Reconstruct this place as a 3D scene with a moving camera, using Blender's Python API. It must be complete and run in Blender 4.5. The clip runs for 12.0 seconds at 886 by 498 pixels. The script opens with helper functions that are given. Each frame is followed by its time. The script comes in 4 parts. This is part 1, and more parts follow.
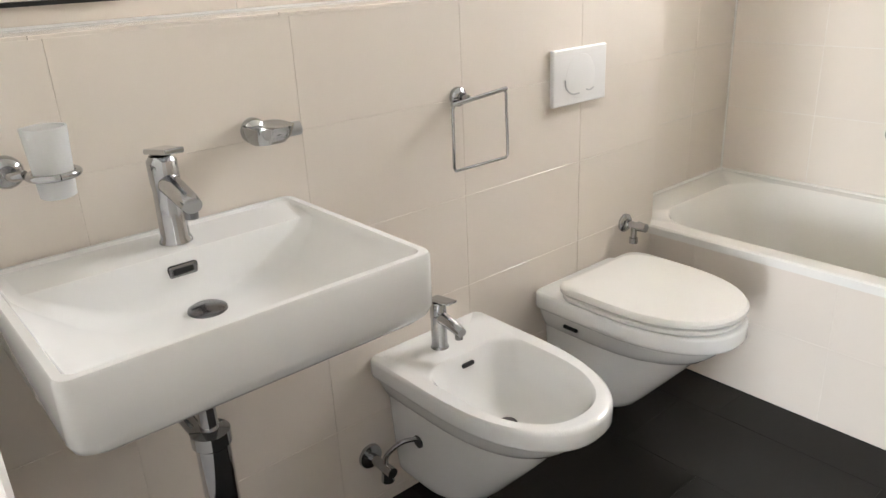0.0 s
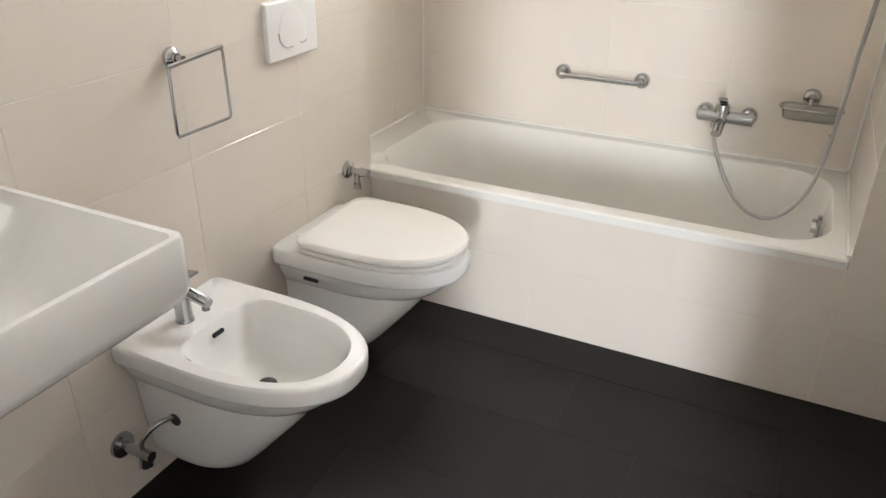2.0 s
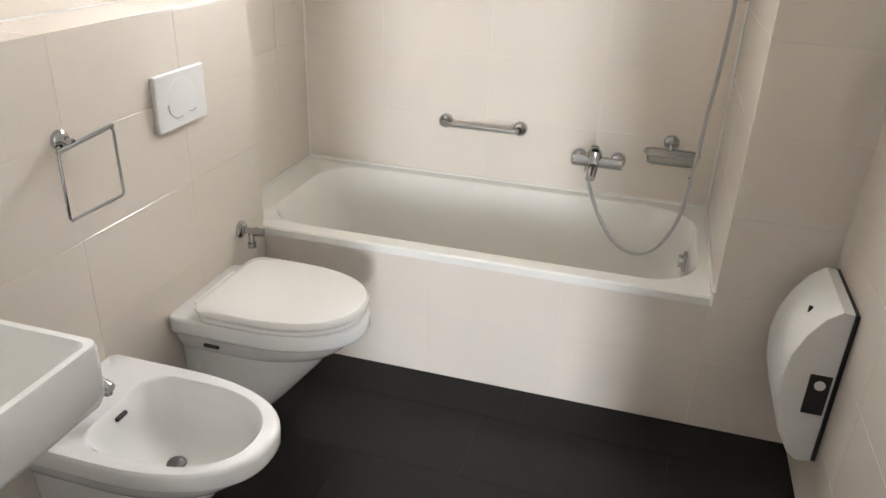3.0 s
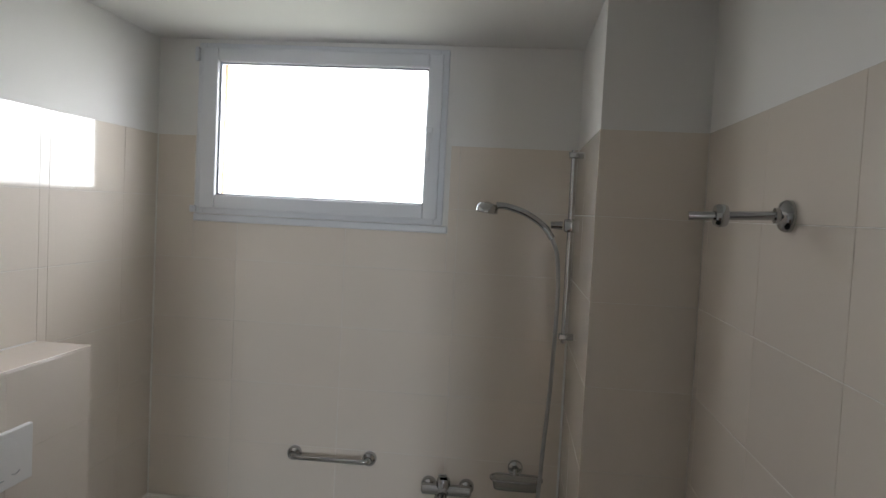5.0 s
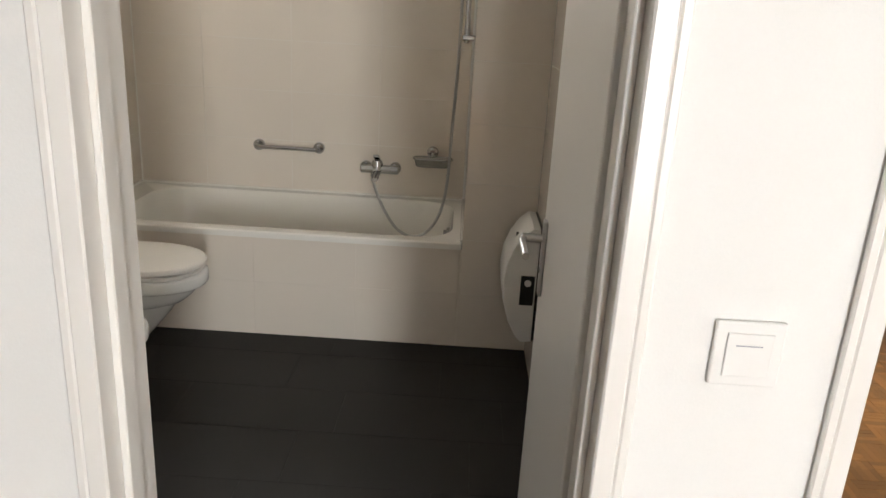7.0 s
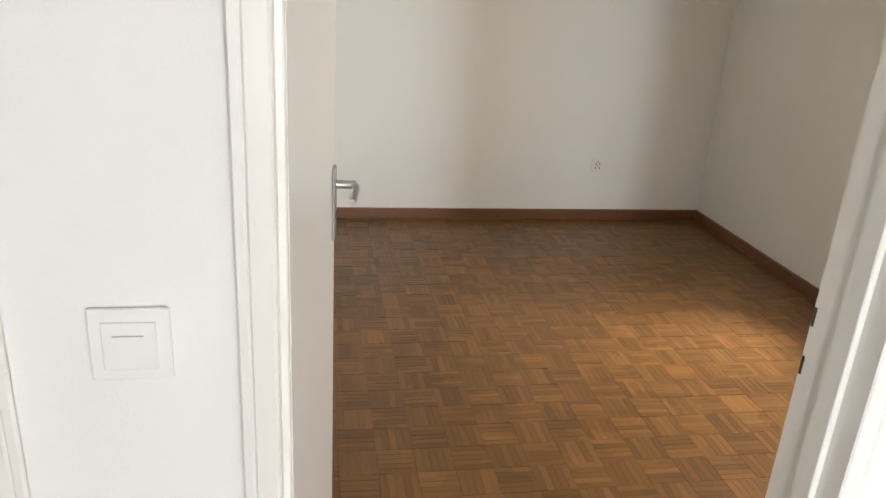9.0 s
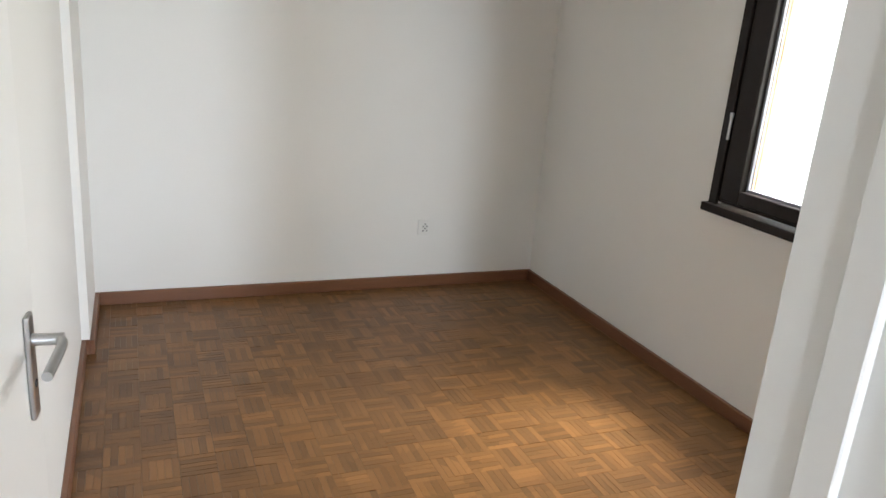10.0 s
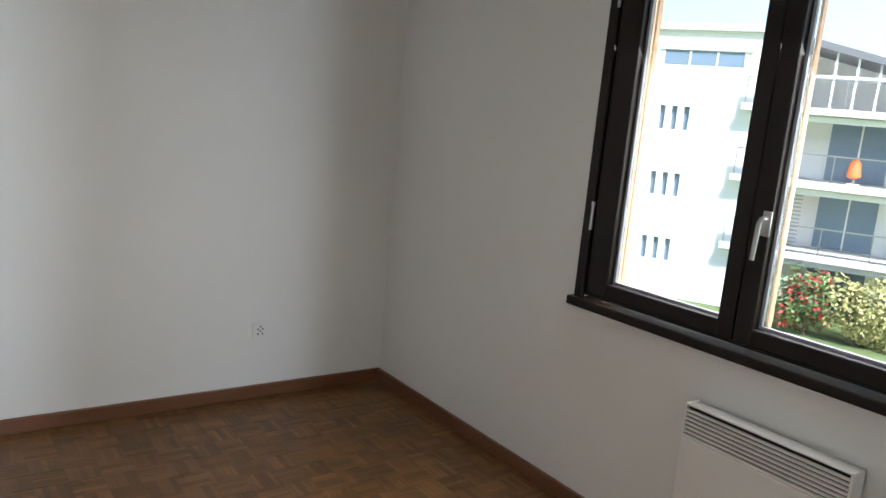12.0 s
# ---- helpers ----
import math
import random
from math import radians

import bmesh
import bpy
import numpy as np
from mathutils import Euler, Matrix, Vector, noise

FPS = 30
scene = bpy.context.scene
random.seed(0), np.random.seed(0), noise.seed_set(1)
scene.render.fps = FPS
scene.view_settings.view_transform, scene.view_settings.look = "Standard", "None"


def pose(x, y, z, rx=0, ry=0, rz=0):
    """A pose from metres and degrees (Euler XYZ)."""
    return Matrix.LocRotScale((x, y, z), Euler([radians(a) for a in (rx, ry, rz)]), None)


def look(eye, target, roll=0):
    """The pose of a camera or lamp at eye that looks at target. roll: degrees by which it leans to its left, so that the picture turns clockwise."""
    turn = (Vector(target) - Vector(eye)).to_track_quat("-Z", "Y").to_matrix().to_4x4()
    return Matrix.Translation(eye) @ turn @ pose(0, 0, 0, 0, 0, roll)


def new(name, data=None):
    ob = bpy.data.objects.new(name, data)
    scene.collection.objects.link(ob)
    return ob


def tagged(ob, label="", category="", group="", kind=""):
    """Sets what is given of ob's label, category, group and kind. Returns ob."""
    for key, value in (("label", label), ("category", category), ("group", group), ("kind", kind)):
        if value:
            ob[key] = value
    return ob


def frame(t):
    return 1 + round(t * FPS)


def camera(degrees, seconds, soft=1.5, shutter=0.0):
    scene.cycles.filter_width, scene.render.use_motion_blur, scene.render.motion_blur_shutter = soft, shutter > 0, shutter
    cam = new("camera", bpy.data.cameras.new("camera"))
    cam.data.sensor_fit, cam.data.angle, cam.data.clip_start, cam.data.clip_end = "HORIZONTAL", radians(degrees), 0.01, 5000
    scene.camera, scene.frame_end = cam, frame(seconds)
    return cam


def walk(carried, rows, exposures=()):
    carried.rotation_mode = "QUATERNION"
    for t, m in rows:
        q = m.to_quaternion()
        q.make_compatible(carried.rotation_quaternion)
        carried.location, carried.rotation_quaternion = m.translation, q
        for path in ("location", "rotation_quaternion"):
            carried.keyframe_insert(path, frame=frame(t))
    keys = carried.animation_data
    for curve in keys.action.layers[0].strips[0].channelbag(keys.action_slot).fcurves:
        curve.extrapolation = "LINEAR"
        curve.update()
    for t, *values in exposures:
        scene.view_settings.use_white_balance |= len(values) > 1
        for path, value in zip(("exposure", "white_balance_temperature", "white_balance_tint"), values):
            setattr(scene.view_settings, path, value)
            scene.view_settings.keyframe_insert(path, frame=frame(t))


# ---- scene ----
cam = camera(61.8, 12.0)
PATH = [
    (0, (1.357, -2.029, 1.352), (-0.011, -0.895, 0.655), -2.8),
    (0.5, (1.356, -2.038, 1.354), (0.116, -0.82, 0.563), -2.2),
    (1, (1.348, -2.059, 1.388), (0.248, -0.747, 0.541), -1.4),
    (1.5, (1.327, -2.081, 1.41), (0.404, -0.65, 0.545), -0.3),
    (2, (1.304, -2.095, 1.423), (0.565, -0.562, 0.555), 0.7),
    (2.5, (1.275, -2.106, 1.458), (0.708, -0.502, 0.591), 1.6),
    (3, (1.258, -2.128, 1.56), (0.797, -0.467, 0.738), 2.2),
    (3.5, (1.249, -2.137, 1.716), (0.831, -0.368, 1.131), 2.5),
    (3.7, (1.232, -2.134, 1.733), (0.826, -0.328, 1.265), 2.4),
    (5.3, (1.321, -2.195, 1.744), (1.196, -0.291, 1.655), 3.1),
    (5.5, (1.331, -2.246, 1.715), (1.242, -0.341, 1.618), 3.2),
    (6, (1.371, -2.456, 1.618), (1.345, -0.568, 1.333), 3.1),
    (6.5, (1.442, -2.716, 1.436), (1.399, -0.869, 0.952), 3.5),
    (6.7, (1.454, -2.857, 1.433), (1.413, -1.023, 0.903), 3.4),
    (8.3, (1.948, -3.281, 1.42), (2.055, -1.503, 0.731), 2.7),
    (8.5, (2, -3.207, 1.414), (2.157, -1.431, 0.731), 2.8),
    (8.6, (2.016, -3.163, 1.415), (2.204, -1.389, 0.734), 2.8),
    (8.8, (2.048, -3.059, 1.421), (2.303, -1.287, 0.753), 2.7),
    (9, (2.088, -2.949, 1.454), (2.415, -1.192, 0.781), 3.6),
    (9.2, (2.117, -2.864, 1.441), (2.554, -1.117, 0.803), 2.6),
    (9.4, (2.164, -2.774, 1.451), (2.722, -1.056, 0.829), 2.8),
    (9.5, (2.205, -2.708, 1.462), (2.811, -1.007, 0.842), 4.1),
    (10, (2.296, -2.494, 1.497), (3.024, -0.816, 0.946), 4.8),
    (10.5, (2.342, -2.364, 1.531), (3.124, -0.693, 1.034), 5.0),
    (11, (2.356, -2.243, 1.545), (3.214, -0.591, 1.118), 5.0),
    (11.5, (2.386, -2.152, 1.54), (3.394, -0.571, 1.178), 5.0),
    (12, (2.402, -2.089, 1.516), (3.519, -0.575, 1.184), 5.4),
]
EXPOSURES = [(0, 3.2, 6450, 12), (2.6, 3.2, 6420, 12), (3.7, 2.5, 6250, 11), (5.3, 1.2, 6150, 11), (5.6, 1.08, 6300, 11), (6.0, 1.18, 6550, 11), (6.5, 2.2, 6950, 12), (8.3, 1.85, 7000, 11), (9.5, 1.98, 6350, 9), (10.5, 2.2, 5850, 8), (12, 1.6, 5800, 8)]
walk(cam, [(t, look(e, a, r)) for t, e, a, r in PATH], EXPOSURES)

# ---- light ----
world = bpy.data.worlds.new("sky")
scene.world = world
world.use_nodes = True
wn = world.node_tree.nodes
sky = wn.new("ShaderNodeTexSky")
sky.sky_type, sky.sun_disc = "NISHITA", False
sky.sun_elevation, sky.sun_rotation = radians(50), radians(150)
sky.air_density, sky.dust_density, sky.ozone_density = 1.0, 4.0, 1.0
wn["Background"].inputs["Strength"].default_value = 0.15
world.node_tree.links.new(sky.outputs[0], wn["Background"].inputs["Color"])
sun = new("sun", bpy.data.lights.new("sun", "SUN"))
sun.data.energy, sun.data.angle, sun.data.color = 3.2, radians(10), (1.0, 0.96, 0.9)
sun.matrix_world = look((0, 0, 0), (-math.sin(radians(150)) * -1, -math.cos(radians(150)), -1.2))


def window_light(name, eye, target, w, h, power, color, spread=180):
    """An area lamp in or beyond a window, for the sky's light."""
    o = new(name, bpy.data.lights.new(name, "AREA"))
    o.data.shape, o.data.size, o.data.size_y, o.data.energy, o.data.color = "RECTANGLE", w, h, power, color
    o.data.spread = radians(spread)
    o.matrix_world = look(eye, target)


window_light("bath_window_light", (0.505, 0.95, 2.03), (0.5, -1.9, 0.8), 0.93, 0.60, 3.1, (1.0, 0.98, 0.95), 130)
# lamp added outside, a bright sky patch for the upper west wall
window_light("bath_outdoor_side_light", (1.02, 1.36, 2.36), (0.02, 0.49, 1.77), 1.0, 0.6, 1.5, (1.0, 0.98, 0.96), 72)
window_light("bedroom_window_light", (4.77, -0.80, 1.62), (3.6, -0.80, 0.6), 1.4, 1.4, 11.2, (1.0, 0.945, 0.85), 150)
# lamp added above and outside the window for the pool on the floor
window_light("bedroom_outdoor_high_light", (5.6, -0.62, 3.0), (3.98, -0.47, 0), 0.9, 0.6, 6.0, (1.0, 0.96, 0.88), 45)
# lamps in two added hall windows, set for light bands through the doorways
for hall_x, hall_y, hall_power in ((-0.15, -9.95, 62), (2.80, -7.25, 41)):
    window_light("unseen_hall_window_light", (hall_x, hall_y, 1.2), (hall_x + 0.2 * (1.6 - hall_x), 0, 1.0), 0.6, 1.9, hall_power, (0.86, 0.93, 1.0))

# ---- materials ----
def material(name, color, rough=0.5, metal=0.0, vary=0.0, scale=6.0, fine=0.0, fine_scale=120.0, bump=0.0, per_object=0.0, coat=0.0, stretch=(1, 1, 1), per_island=0.0, per_block=0.0, gloss=0.5):
    """A surface with large and fine variation, relief and a shade of its own per piece."""
    m = bpy.data.materials.new(name)
    m.use_nodes = True
    n, l = m.node_tree.nodes, m.node_tree.links
    b = n["Principled BSDF"]
    b.inputs["Roughness"].default_value, b.inputs["Metallic"].default_value = rough, metal
    b.inputs["Coat Weight"].default_value = coat
    b.inputs["Specular IOR Level"].default_value = gloss
    b.inputs["Coat Roughness"].default_value = 0.05
    b.inputs["Base Color"].default_value = (*color, 1)
    if not (vary or fine or bump or per_object or per_island):
        return m
    mp = n.new("ShaderNodeMapping")
    mp.inputs["Scale"].default_value = stretch
    geo = n.new("ShaderNodeNewGeometry")
    l.new(geo.outputs["Position"], mp.inputs["Vector"])
    big = n.new("ShaderNodeTexNoise")
    big.inputs["Scale"].default_value, big.inputs["Detail"].default_value = scale, 4
    small = n.new("ShaderNodeTexNoise")
    small.inputs["Scale"].default_value, small.inputs["Detail"].default_value = fine_scale, 3
    l.new(mp.outputs[0], big.inputs["Vector"])
    l.new(mp.outputs[0], small.inputs["Vector"])
    value = None

    def add_term(out, amount):
        nonlocal value
        t = n.new("ShaderNodeMath")
        t.operation = "MULTIPLY_ADD"
        t.inputs[1].default_value, t.inputs[2].default_value = 2 * amount, 1 - amount
        l.new(out, t.inputs[0])
        if value is None:
            value = t.outputs[0]
        else:
            u = n.new("ShaderNodeMath")
            u.operation = "MULTIPLY"
            l.new(value, u.inputs[0])
            l.new(t.outputs[0], u.inputs[1])
            value = u.outputs[0]
    if vary:
        add_term(big.outputs["Fac"], vary)
    if fine:
        add_term(small.outputs["Fac"], fine)
    if per_object:
        add_term(n.new("ShaderNodeObjectInfo").outputs["Random"], per_object)
    if per_island:
        add_term(geo.outputs["Random Per Island"], per_island)
    if per_block:
        snap, cell = n.new("ShaderNodeVectorMath"), n.new("ShaderNodeTexWhiteNoise")
        snap.operation = "FLOOR"
        grow = n.new("ShaderNodeVectorMath")
        grow.operation = "MULTIPLY"
        grow.inputs[1].default_value = (1 / 0.12, 1 / 0.12, 0)
        l.new(geo.outputs["Position"], grow.inputs[0])
        l.new(grow.outputs[0], snap.inputs[0])
        l.new(snap.outputs[0], cell.inputs["Vector"])
        add_term(cell.outputs["Value"], per_block)
    if value is not None:
        mix = n.new("ShaderNodeVectorMath")
        mix.operation = "SCALE"
        mix.inputs[0].default_value = color
        l.new(value, mix.inputs["Scale"])
        l.new(mix.outputs[0], b.inputs["Base Color"])
    if bump:
        bp = n.new("ShaderNodeBump")
        bp.inputs["Strength"].default_value, bp.inputs["Distance"].default_value = bump, 0.002
        l.new(small.outputs["Fac"], bp.inputs["Height"])
        l.new(bp.outputs[0], b.inputs["Normal"])
    return m


PAINT = material("white_wall_paint", (0.80, 0.79, 0.765), 0.7, vary=0.03, scale=1.5, fine=0.02, fine_scale=250, bump=0.12)
CEILING = material("ceiling_paint", (0.82, 0.81, 0.79), 0.8, vary=0.03, scale=1.2, fine=0.02, fine_scale=300, bump=0.15)
TILE = material("cream_glazed_tile", (0.752, 0.682, 0.60), 0.07, vary=0.025, scale=2.5, fine=0.012, fine_scale=160, per_object=0.012)
GROUT = material("cream_grout", (0.74, 0.672, 0.59), 0.85, vary=0.06, scale=8, fine=0.08, fine_scale=300)
DARK_TILE = material("anthracite_floor_tile", (0.013, 0.0117, 0.0107), 0.55, vary=0.12, scale=5, fine=0.12, fine_scale=180, bump=0.15, per_object=0.05, gloss=0.25)
DARK_GROUT = material("dark_grout", (0.028, 0.026, 0.024), 0.9, vary=0.1, fine=0.1)
CERAMIC = material("white_sanitary_ceramic", (0.83, 0.825, 0.80), 0.08, vary=0.01, scale=3, fine=0.005, coat=0.3)
ENAMEL = material("white_bath_enamel", (0.82, 0.80, 0.75), 0.12, vary=0.012, scale=4, fine=0.01, coat=0.2)
PLASTIC = material("white_plastic", (0.80, 0.79, 0.765), 0.3, vary=0.01, scale=5, fine=0.01)
LID = material("white_seat_plastic", (0.84, 0.82, 0.775), 0.22, vary=0.012, scale=5, fine=0.008)
CHROME = material("chrome", (0.47, 0.475, 0.48), 0.07, 1.0, vary=0.03, scale=30, fine=0.02)
STEEL = material("brushed_steel", (0.50, 0.50, 0.50), 0.32, 1.0, vary=0.04, scale=20, fine=0.06, fine_scale=400)
# chrome copy with the shade of bowls and spouts put into its colour
DARK_CHROME = material("shaded_chrome_drain", (0.22, 0.22, 0.23), 0.2, 1.0, vary=0.05, fine=0.03)
# also fills holes and slots, where its black stands in for shade
BLACK = material("black_plastic_and_shade", (0.012, 0.012, 0.013), 0.35, vary=0.1, fine=0.05)
FROST = material("frosted_glass", (0.94, 0.95, 0.94), 0.35, vary=0.01, fine=0.01)
FROST.node_tree.nodes["Principled BSDF"].inputs["Transmission Weight"].default_value = 0.6
DISH_GLASS = material("grey_clear_glass", (0.80, 0.80, 0.77), 0.06, vary=0.01, fine=0.01)
DISH_GLASS.node_tree.nodes["Principled BSDF"].inputs["Transmission Weight"].default_value = 0.85
DOOR_PAINT = material("white_door_lacquer", (0.80, 0.785, 0.755), 0.28, vary=0.015, scale=2, fine=0.01, bump=0.04, fine_scale=90)
FRAME_PAINT = material("cream_frame_lacquer", (0.79, 0.765, 0.725), 0.32, vary=0.015, scale=2, fine=0.01)
PVC = material("white_window_pvc", (0.74, 0.76, 0.79), 0.28, vary=0.01, fine=0.01)
DARK_WOOD = material("dark_stained_window_wood", (0.012, 0.008, 0.007), 0.42, vary=0.25, scale=4, fine=0.2, fine_scale=60, bump=0.15, stretch=(8, 1, 1), gloss=0.25)
AMBER_WOOD = material("amber_varnished_wood", (0.46, 0.31, 0.19), 0.35, vary=0.2, scale=5, fine=0.15, fine_scale=60, stretch=(6, 6, 1))
SEAL = material("grey_glazing_seal", (0.35, 0.36, 0.40), 0.5, vary=0.05, fine=0.03)
SKIRT = material("brown_stained_baseboard_wood", (0.17, 0.075, 0.038), 0.35, vary=0.2, scale=4, fine=0.18, fine_scale=50, bump=0.1, stretch=(1, 1, 10))
OAK = material("oiled_oak_parquet", (0.15, 0.072, 0.024), 0.33, vary=0.15, scale=3, fine=0.12, fine_scale=90, bump=0.1, per_object=0.27, per_block=0.18, gloss=0.35)
OAK_REST = material("oiled_oak_parquet_field", (0.15, 0.072, 0.024), 0.33, vary=0.15, scale=3, fine=0.12, fine_scale=90, bump=0.1, per_island=0.27, per_block=0.18, gloss=0.35)
GAP = material("dark_parquet_joint", (0.2, 0.094, 0.034), 0.8, vary=0.1, fine=0.1)
OCHRE = material("ochre_facade_render", (0.60, 0.40, 0.24), 0.85, vary=0.05, scale=2, fine=0.06, bump=0.3)
RENDER_WHITE = material("white_facade_render", (0.80, 0.79, 0.76), 0.85, vary=0.04, scale=0.4, fine=0.03, fine_scale=6)
CONCRETE = material("pale_concrete_slab", (0.62, 0.61, 0.58), 0.8, vary=0.06, scale=0.8, fine=0.04, fine_scale=10)
DARK_PANE = material("far_window_glass", (0.19, 0.25, 0.33), 0.06, vary=0.1, scale=0.8, fine=0.02)
BLIND = material("grey_lamella_blind", (0.42, 0.42, 0.42), 0.5, vary=0.05, fine=0.03)
GREY_ROOF = material("grey_roof_edge", (0.16, 0.16, 0.17), 0.6, vary=0.1, scale=1, fine=0.05)
ORANGE = material("orange_fabric", (0.75, 0.19, 0.05), 0.7, vary=0.06, fine=0.05)
RED = material("red_plastic", (0.6, 0.06, 0.05), 0.5, vary=0.06, fine=0.05)
GRASS = material("lawn_grass", (0.11, 0.155, 0.05), 0.9, vary=0.25, scale=0.9, fine=0.3, fine_scale=25, bump=0.5)
LEAF = material("shrub_leaf", (0.12, 0.19, 0.06), 0.55, vary=0.2, scale=2, fine=0.15, fine_scale=20, per_island=0.45)
LEAF_YELLOW = material("yellow_green_leaf", (0.38, 0.36, 0.14), 0.55, vary=0.2, scale=2, fine=0.15, fine_scale=20, per_island=0.4)
LEAF_PALE = material("pale_grey_green_leaf", (0.26, 0.34, 0.22), 0.6, vary=0.2, scale=2, fine=0.15, fine_scale=20, per_island=0.35)
BLOSSOM = material("red_blossom", (0.55, 0.05, 0.06), 0.6, vary=0.1, scale=4, fine=0.1, per_island=0.3)
BARK = material("grey_brown_bark", (0.14, 0.10, 0.07), 0.85, vary=0.2, scale=6, fine=0.2, bump=0.4)
PANE = bpy.data.materials.new("clear_window_glass")
PANE.use_nodes = True
pn = PANE.node_tree.nodes
pn.remove(pn["Principled BSDF"])
clear, gloss, both = pn.new("ShaderNodeBsdfTransparent"), pn.new("ShaderNodeBsdfGlossy"), pn.new("ShaderNodeMixShader")
gloss.inputs["Roughness"].default_value = 0.0
fres = pn.new("ShaderNodeFresnel")
fres.inputs["IOR"].default_value = 1.3
PANE.node_tree.links.new(fres.outputs[0], both.inputs[0])
PANE.node_tree.links.new(clear.outputs[0], both.inputs[1])
PANE.node_tree.links.new(gloss.outputs[0], both.inputs[2])
PANE.node_tree.links.new(both.outputs[0], pn["Material Output"].inputs[0])


# ---- building blocks ----
def finish(bm, name, mat, smooth=False):
    bmesh.ops.recalc_face_normals(bm, faces=bm.faces)
    me = bpy.data.meshes.new(name)
    bm.to_mesh(me)
    bm.free()
    me.materials.append(mat)
    if smooth:
        for p in me.polygons:
            p.use_smooth = True
        me.set_sharp_from_angle(angle=radians(38))
    return me


def part(name, bm, mat, parent=None, label="", smooth=False):
    ob = new(name, finish(bm, name, mat, smooth))
    if parent is not None:
        ob.parent = parent
    if label:
        ob["label"] = label
    return ob


def thing(name, at, label, category, group="", kind="", turn=0.0):
    ob = new(name)
    ob.empty_display_size = 0.05
    ob.matrix_basis = pose(*at, 0, 0, turn)
    return tagged(ob, label, category, group, kind)


def box(bm, a, b, bevel=0.0, segments=2):
    lo = [min(p, q) for p, q in zip(a, b)]
    hi = [max(p, q) for p, q in zip(a, b)]
    m = Matrix.LocRotScale([(p + q) / 2 for p, q in zip(lo, hi)], None, [q - p for p, q in zip(lo, hi)])
    made = bmesh.ops.create_cube(bm, size=1.0, matrix=m)
    if bevel:
        edges = {e for v in made["verts"] for e in v.link_edges}
        bmesh.ops.bevel(bm, geom=list(edges), offset=bevel, segments=segments, affect="EDGES", profile=0.5)
    return bm


def boxes(*items):
    bm = bmesh.new()
    for it in items:
        box(bm, *it)
    return bm


def loft(rings, cap_first=True, cap_last=True, closed=True):
    """A skin over rings of equal length."""
    bm = bmesh.new()
    rows = [[bm.verts.new(p) for p in r] for r in rings]
    n = len(rows[0])
    for a, b in zip(rows, rows[1:]):
        for i in range(n if closed else n - 1):
            j = (i + 1) % n
            bm.faces.new((a[i], a[j], b[j], b[i]))
    if cap_first:
        bm.faces.new(rows[0])
    if cap_last:
        bm.faces.new(rows[-1])
    return bm


def ring_round_rect(x0, x1, y0, y1, r, z, k=8):
    r = min(r, (x1 - x0) / 2 - 1e-4, (y1 - y0) / 2 - 1e-4)
    pts = []
    for cx, cy, a0 in ((x1 - r, y1 - r, 0), (x0 + r, y1 - r, 90), (x0 + r, y0 + r, 180), (x1 - r, y0 + r, 270)):
        for i in range(k):
            a = radians(a0 + 90 * i / (k - 1))
            pts.append((cx + r * math.cos(a), cy + r * math.sin(a), z))
    return pts


def ring_d(x0, x1, hw, z, straight=0.35, n=28, back=0.02):
    """A D in plan: flat back at x0 with rounded corners, sides, and a blunt round front that reaches x1."""
    xs = x0 + (x1 - x0) * straight
    corner = [(x0 + back * (1 - math.sin(a)), -hw + back * (1 - math.cos(a)), z) for a in (math.pi / 2, math.pi / 3, math.pi / 6, 0)]
    pts = corner + [((x0 + back + xs) / 2, -hw, z)]
    for i in range(n + 1):
        a = radians(-90 + 180 * i / n)
        c, q = max(0.0, math.cos(a)), math.sin(a)
        pts.append((xs + (x1 - xs) * c ** 0.84, hw * math.copysign(abs(q) ** 0.9, q), z))
    return pts + [((x0 + back + xs) / 2, hw, z)] + [(x, -y, z) for x, y, z in reversed(corner)]


def lathe(profile, axis="z", at=(0, 0, 0), n=24):
    """A body turned from (radius, height) pairs."""
    turn = {"z": Matrix.Identity(4), "x": Matrix.Rotation(radians(90), 4, "Y"), "y": Matrix.Rotation(radians(-90), 4, "X")}[axis]
    rings = [[Matrix.Translation(at) @ turn @ Vector((max(r, 1e-4) * math.cos(2 * math.pi * i / n), max(r, 1e-4) * math.sin(2 * math.pi * i / n), h)) for i in range(n)] for r, h in profile]
    return loft(rings)


def tube(points, r, n=12, smooth_steps=0):
    """A round bar along a line of points."""
    pts = [Vector(p) for p in points]
    if smooth_steps:
        fine_pts = []
        ext = [pts[0] * 2 - pts[1]] + pts + [pts[-1] * 2 - pts[-2]]
        for i in range(1, len(ext) - 2):
            p0, p1, p2, p3 = ext[i - 1:i + 3]
            for s in range(smooth_steps):
                t = s / smooth_steps
                fine_pts.append(0.5 * (2 * p1 + (p2 - p0) * t + (2 * p0 - 5 * p1 + 4 * p2 - p3) * t * t + (3 * p1 - p0 - 3 * p2 + p3) * t ** 3))
        pts = fine_pts + [pts[-1]]
    rings, side = [], None
    for i, p in enumerate(pts):
        d = (pts[min(i + 1, len(pts) - 1)] - pts[max(i - 1, 0)]).normalized()
        if side is None:
            side = d.orthogonal().normalized()
        side = (side - d * side.dot(d)).normalized()
        up = d.cross(side)
        rings.append([p + (side * math.cos(2 * math.pi * k / n) + up * math.sin(2 * math.pi * k / n)) * r for k in range(n)])
    return loft(rings)


